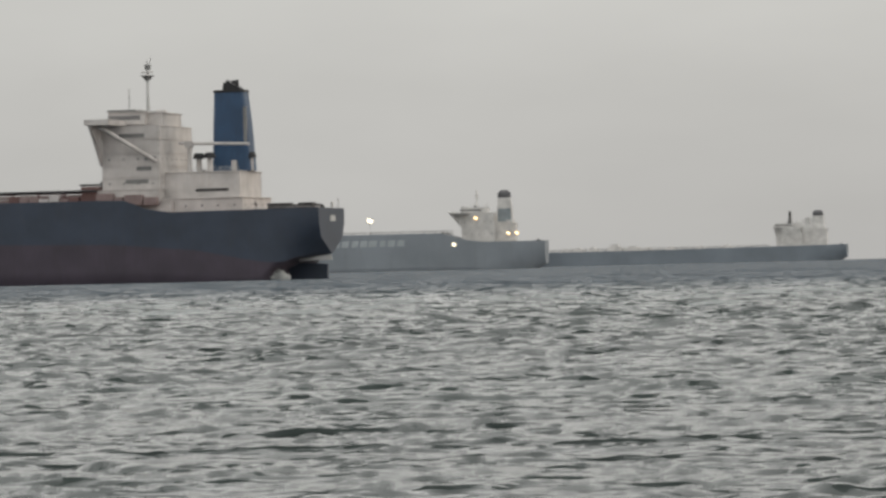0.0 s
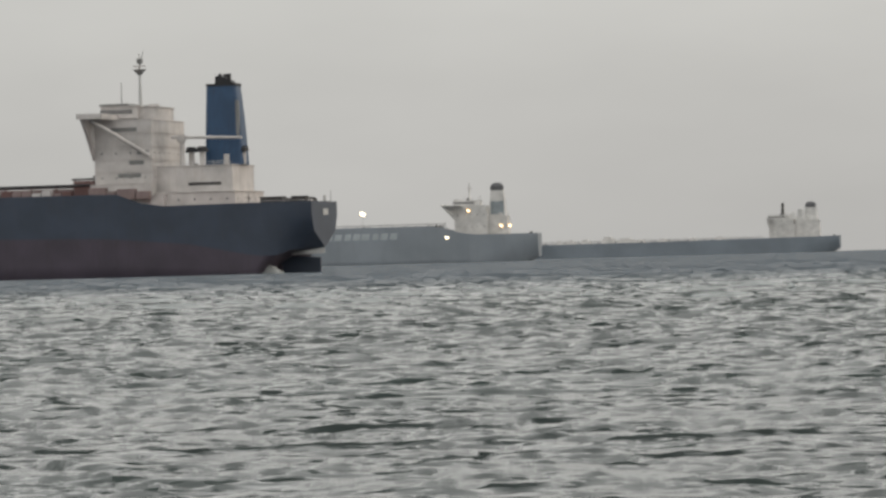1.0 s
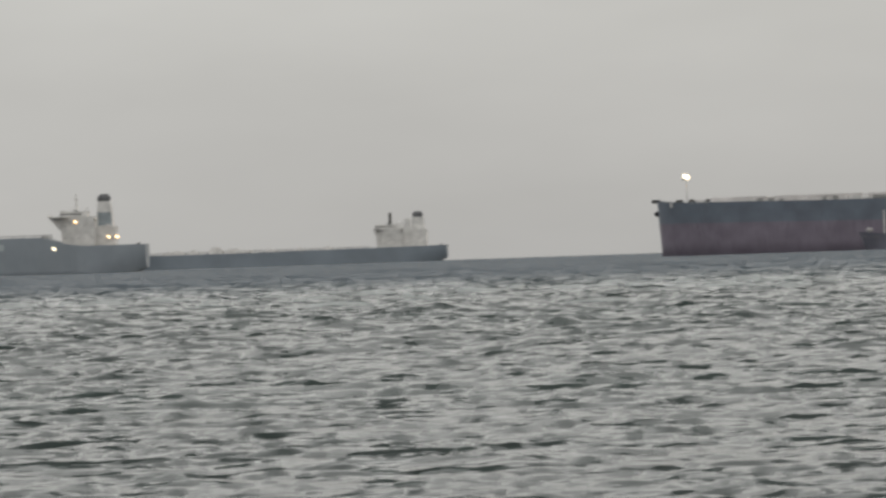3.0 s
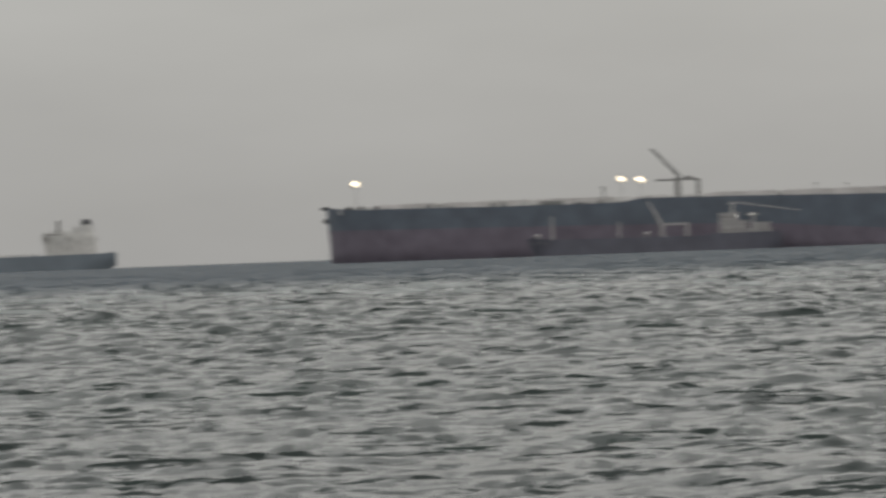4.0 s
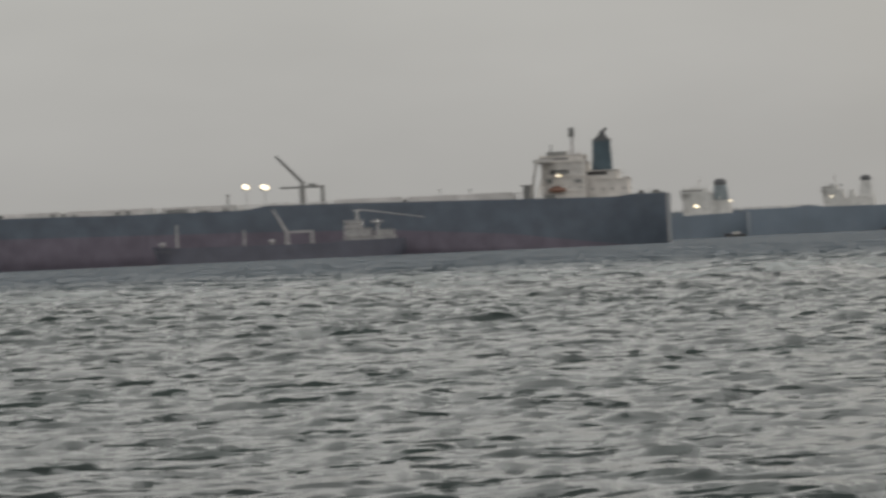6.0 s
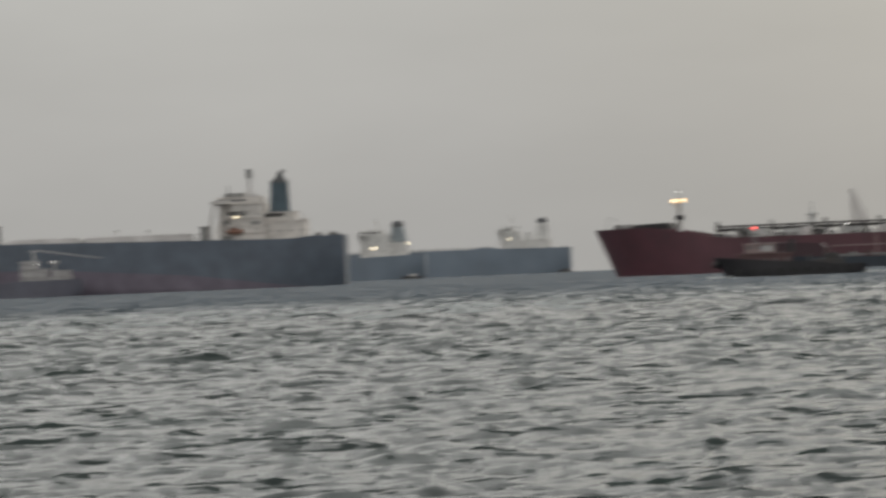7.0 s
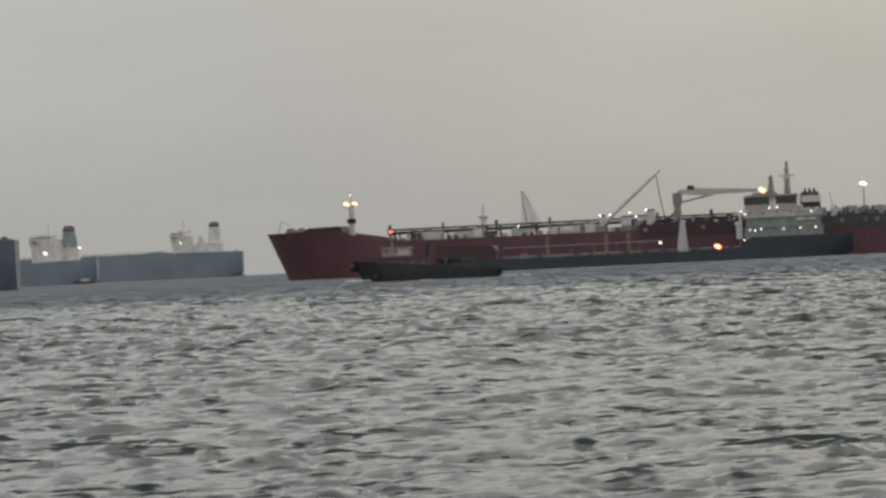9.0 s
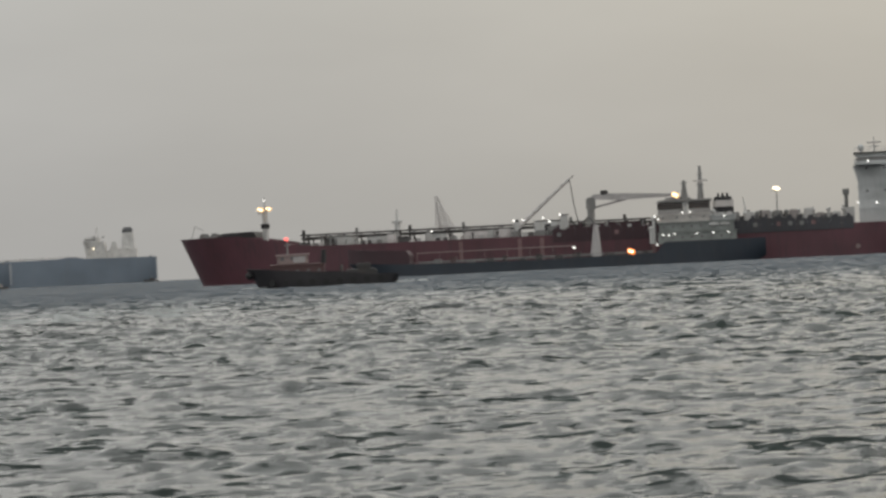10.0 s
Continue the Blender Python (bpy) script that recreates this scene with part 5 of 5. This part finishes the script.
def grey_barge():
    """The bunker barge lying against the long tanker."""
    s = thing("bunker_barge", berth(472.2, 1824.9, 162.49), "dark green bunker barge with pale house and hose crane alongside", "ship")
    hull(s, 114, 15, [(0, 7.4), (30, 7.2), (34, 6.6), (100, 7.0), (114, 8.0)], [(0, 0.8), (114, 0.8)], [(0, 1.4), (6, -2), (114, -2)], 3, HAZED_HULL, HAZED_HULL, DARK, transom=0.8, bulwark=0.5)
    tier(s, "deckhouse_storey", 4.4, 27.4, 6, 5.8, 9.0, BARGE_GREY, (0.6, 4.6))
    tier(s, "deckhouse_storey", 5, 13, 5.6, 9.0, 11.6, BARGE_GREY)
    tier(s, "deckhouse_storey", 15, 27.2, 5.6, 9.0, 12.6, BARGE_GREY, (0.6, 5.5))
    tier(s, "wheelhouse", 19, 27, 5, 12.6, 16.2, BARGE_GREY, (0.9, 2.0))
    mast(s, 21.3, 0, 16.2, 21.2, 0.8, ((0.6, 1.0),), LIGHT)
    bm = bmesh.new()
    box(bm, 9.6, 15, 3, 5.6, 14.6, 15.8, 0.4)
    tube(bm, (12, 4, 11.6), (12, 4, 14.8), 0.6, seg=8)
    part("funnel", bm, BARGE_GREY, s)
    light(s, 19.4, 5.8, 14.6, 0.34, WHITE_LAMP, "small lit white lamp")
    light(s, 12.2, 5.8, 15.4, 0.34, WHITE_LAMP, "small lit white lamp")
    bm = bmesh.new()
    tube(bm, (53, 1, 5), (53, 1, 12.4), 1.1, 0.9, 10)
    tube(bm, (41.8, 1, 5), (41.8, 1, 12.4), 0.9, 0.8, 10)
    box(bm, 41, 53.6, 0.4, 1.6, 11.6, 12.6, 0.1)
    ped = part("crane_gantry", bm, BARGE_GREY, s)
    bm = bmesh.new()
    tube(bm, (53, 1, 12), (59, 1, 22.4), 0.75, 0.45, 8)
    part("crane_jib", bm, BARGE_GREY, ped)
    bm = bmesh.new()
    tube(bm, (20, 2, 20.8), (-9, 2, 16.2), 0.3, 0.2, 8)
    part("cargo_boom", bm, BARGE_GREY, s)
    for x, z1 in ((72, 14), (102.2, 17.4)):
        bm = bmesh.new()
        tube(bm, (x, 3, 5), (x, 3, z1), 0.6, 0.5, 8)
        part("deck_post", bm, BARGE_GREY, s)
    for x, z in ((108.8, 9.4), (59.6, 8.8), (52, 6.8)):
        bm = bmesh.new()
        ball(bm, (x, 4, z - 0.6), 1.5, 1.2, 1.0, 12)
        tube(bm, (x, 4, 5), (x, 4, z), 0.7, seg=8)
        part("ventilator", bm, BARGE_GREY, s)
    for x in (20, 45, 70, 95):
        fender(s, x, -9)
    rail(s, 34, 112, 7, 5, 1.0, 3, GREY)
    return s


def tug():
    """The dark harbour tug that steams along the red ship."""
    s = thing("harbour_tug", berth(296.7, 653.8, 155.59), "dark harbour tug under way with a red masthead lamp", "boat")
    hull(s, 25.8, 8.4, [(0, 1.6), (5, 1.7), (9, 2.3), (14, 2.6), (20, 3.1), (25.8, 3.6)], [(0, 0.25), (25.8, 0.25)], [(0, 0.6), (2, -1.5), (25.8, -1.5)], 2.2, TUG_BLACK, TUG_BLACK, DARK, transom=0.85, full=0.7, stations=30, bulwark=0.5)
    tier(s, "deckhouse_storey", 12.4, 21.6, 2.9, 1.6, 4.0, MAROON, (0.5, 1.5), 0.15)
    tier(s, "wheelhouse", 15.2, 20.4, 2.3, 4.0, 5.7, PINK, (0.6, 1.2), 0.2)
    bm = bmesh.new()
    box(bm, 15.6, 17.6, 2.3, 2.36, 4.3, 5.3)
    part("wheelhouse_panel", bm, BARGE_GREY, s, "pale side panel")
    mast(s, 18.6, 0, 5.7, 8.6, 0.18, ((0.5, 0.7),), GREY, False)
    light(s, 18.7, 0.4, 8.3, 0.36, RED_LAMP, "lit red masthead lamp")
    for y in (-1.8, 1.8):
        bm = bmesh.new()
        tube(bm, (12.6, y, 4.0), (12.4, y, 6.2), 0.45, 0.4, 10)
        part("exhaust_funnel", bm, SOOT, s)
    bm = bmesh.new()
    box(bm, 3.5, 9, -2.6, 2.6, 1.1, 2.6, 0.25)
    box(bm, 4.5, 7, -1.6, 1.6, 2.6, 3.6, 0.2)
    part("towing_winch", bm, DARK, s)
    bm = bmesh.new()
    tube(bm, (9.6, -2.4, 1.2), (9.6, -2.4, 3.3), 0.22, seg=8)
    tube(bm, (9.6, 2.4, 1.2), (9.6, 2.4, 3.3), 0.22, seg=8)
    tube(bm, (9.6, -2.4, 3.3), (9.6, 2.4, 3.3), 0.22, seg=8)
    part("tow_bow", bm, DARK, s)
    for i in range(9):
        x = 3 + i * 2.3
        bm = bmesh.new()
        bmesh.ops.create_cone(bm, cap_ends=True, segments=14, radius1=0.55, radius2=0.55, depth=0.4, matrix=Matrix.Translation((x, 4.35 - 0.02 * max(0, i - 5) ** 3, 0.95)) @ pose(0, 0, 0, 90, 0, 0))
        part("tyre_fender", bm, RUBBER, s)
    bm = bmesh.new()
    ball(bm, (25.2, 0, 2.4), 0.8, 2.0, 0.7, 12)
    part("bow_fender", bm, RUBBER, s)
    bm = bmesh.new()
    rnd = random.Random(2)
    for x in (25.4, 24.2, 22.6):
        foam_patch(bm, x, 2.2, 0.05, 1.6, 0.9, 0.35, rnd)
    part("bow_wave", bm, FOAM, s, "small white bow wave")
    bm = bmesh.new()
    for x in (-0.6, -2.2, -4.0, 3.0, 8.5):
        foam_patch(bm, x, 3.2 if x > 0 else rnd.uniform(-1.5, 2.5), 0.04, rnd.uniform(0.9, 1.6), 0.8, 0.3, rnd)
    part("stern_wash", bm, FOAM, s, "white wash at the stern")
    return s


def launch(x, y, heading, label, size=1.0, cabin=None):
    s = thing("launch", berth(x, y, heading), label, "boat")
    hull(s, 16 * size, 5 * size, [(0, 1.5 * size), (16 * size, 2.2 * size)], [(0, 0.3), (16 * size, 0.3)], [(0, -1), (16 * size, -1)], 1.5, DARK, DARK, GREY_DECK, transom=0.8, full=0.6, stations=14, bulwark=0.4)
    tier(s, "cabin", 4 * size, 10 * size, 1.8 * size, 1.2 * size, 3.6 * size, cabin or LIGHT, (0.7, 1.6), 0.15)
    bm = bmesh.new()
    tube(bm, (7 * size, 0, 3.6 * size), (7 * size, 0, 5.4 * size), 0.15, 0.08, 6)
    part("signal_mast", bm, LIGHT, s)
    return s


stern_tanker()
wash_mound = wash(-49.5, 1238.9, 4.0, 2.6, 7)
middle_tanker()
grey_barge()
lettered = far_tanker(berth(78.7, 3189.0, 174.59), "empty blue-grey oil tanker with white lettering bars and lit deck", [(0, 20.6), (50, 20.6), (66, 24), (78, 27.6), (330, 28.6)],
                      [(0, 3), (60, 9.5), (330, 11.5)], 330, 58, HAZED_STEEL_BLUE, HAZED_STEEL_BLUE, (38, 63), 46.5, 17, (26.8, 36.2, 34.5, 57.0), HAZED_PALE, 52.6, 60, 31,
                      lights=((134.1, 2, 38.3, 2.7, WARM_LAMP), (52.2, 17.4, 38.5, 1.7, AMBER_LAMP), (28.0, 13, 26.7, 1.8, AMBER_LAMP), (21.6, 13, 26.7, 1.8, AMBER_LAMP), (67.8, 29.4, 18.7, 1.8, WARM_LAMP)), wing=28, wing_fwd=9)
bm = bmesh.new()
stack(bm, [(35.5, 25.9, 37.0, 3.9, 1.0), (45.5, 26.2, 36.7, 3.7, 1.0)])
part("funnel_band", bm, GREYGREEN, lettered, "grey-blue band round the funnel")
for side in (1, -1):
    bm = bmesh.new()
    prism(bm, [(62, 30.5), (64.5, 33.5), (71.5, 42.1), (62, 42.1)], 19 * side, 20 * side)
    part("wing_bracket", bm, HAZED_PALE, lettered)
for i, w in enumerate((5.2, 5.6, 4.4, 6.0, 5.2, 4.6, 5.4, 4.8)):
    bm = bmesh.new()
    x = 106 + i * 7.0
    prism(bm, [(x, 18.5), (x + w, 18.5), (x + w - 1.0, 23.2), (x - 1.0, 23.2)], 28.9, 29.25)
    part("lettering_bar", bm, LETTER, lettered, "dull white bar in place of a letter")
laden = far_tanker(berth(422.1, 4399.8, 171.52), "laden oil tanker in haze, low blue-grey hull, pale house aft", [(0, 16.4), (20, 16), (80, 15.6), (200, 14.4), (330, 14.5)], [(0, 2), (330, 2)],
           330, 56, HAZE_BLUE, HAZE_BLUE, (46, 73), 39, 16, (24.6, 35.2, 33, 50), HAZED_PALE, 58, 52.5, 32, tiers=4, extras=((36, 45, 9, 45), (205, 214, 10, 18), (214, 234, 10, 19.5), (236, 250, 8, 21.6), (262, 272, 8, 19), (276, 292, 8, 18.4), (290, 300, 6, 18), (120, 132, 8, 18.5), (150, 158, 8, 18.2), (180, 190, 8, 18)))
bm = bmesh.new()
tube(bm, (59.5, 3, 38), (59.0, 3, 51), 1.5, 1.2, 10)
box(bm, 57.6, 60.4, 1.5, 4.5, 49.6, 51.6, 0.2)
part("radar_post", bm, DARK, laden, "dark mast post on the wheelhouse")
for x0, x1, z0, z1 in ((46, 51, 35, 42.6), (38.6, 43.4, 33, 40.4)):
    bm = bmesh.new()
    stack(bm, [(z0, x0 - 1.5, x1 + 1.5, 8, 0.8), (z1 - 2, x0, x1, 6, 0.8), (z1, x0 + 1, x1 - 1, 4, 0.8)])
    part("vent_house", bm, HAZED_PALE, laden)
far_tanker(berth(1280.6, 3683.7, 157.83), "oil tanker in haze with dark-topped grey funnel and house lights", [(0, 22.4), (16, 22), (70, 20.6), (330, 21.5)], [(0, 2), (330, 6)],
           330, 56, HAZED_GREY_BLUE, HAZED_GREY_BLUE, (31, 59), 45.5, 17, (19.6, 30.2, 34, 51.6), GREYGREEN, 44.1, 56.5, 33, lights=((46.4, 17.4, 29.2, 2.2, WARM_LAMP), (15.3, 12, 33, 1.4, WARM_LAMP)), wing=24)
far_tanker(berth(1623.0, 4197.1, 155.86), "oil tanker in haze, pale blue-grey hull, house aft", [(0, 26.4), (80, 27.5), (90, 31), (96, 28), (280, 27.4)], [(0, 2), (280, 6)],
           280, 48, HAZED_GREY_BLUE, HAZED_GREY_BLUE, (53, 74), 49, 15, (24, 34.6, 35, 56.6), HAZED_PALE, 62, 62.5, 34, lights=((64.9, 15.4, 37.6, 1.3, WARM_LAMP),), wing=20, extras=((40, 48, 7, 44), (112, 120, 8, 30), (140, 150, 8, 30.4), (170, 176, 8, 30)))
red_tanker()
bunker_vessel()
moving_tug = tug()
launch(1612.0, 4165.0, 155.9, "small dark launch lying under a tanker's stern", 1.0, DARK)
launch(1258.0, 3628.0, 157.8, "small dark launch with white cabin near a tanker's stern", 1.25, WHITE)


# ---- what moves ----
def drift(x, y, seconds=10.0):
    """Rows for a thing that slides evenly by (x, y) metres a second."""
    return [(t, pose(x * t, y * t, 0)) for t in range(int(seconds) + 1)]


def motions():
    walk(swell, drift(0.8, -1.5))
    walk(chop, drift(-0.4, -1.0))
    walk(far_chop, drift(0.6, -2.0))
    walk(foam_crests, drift(0.25, -0.5))
    h = radians(155.59)
    rows = []
    for k in range(11):
        back = (10 - k) * 3.0
        rows.append((k, pose(296.7 - back * math.cos(h), 653.8 - back * math.sin(h), 0.06 * math.sin(k * 1.9), 0.8 * math.sin(k * 1.7), 0.7 * math.sin(k * 1.3), 155.59)))
    walk(moving_tug, rows)
    walk(wash_mound, [(0.5 * k, pose(-49.5, 1238.9, -0.3 + 0.7 * math.sin(k * 1.1 + 1.2), 0, 0, 0)) for k in range(21)])


motions()
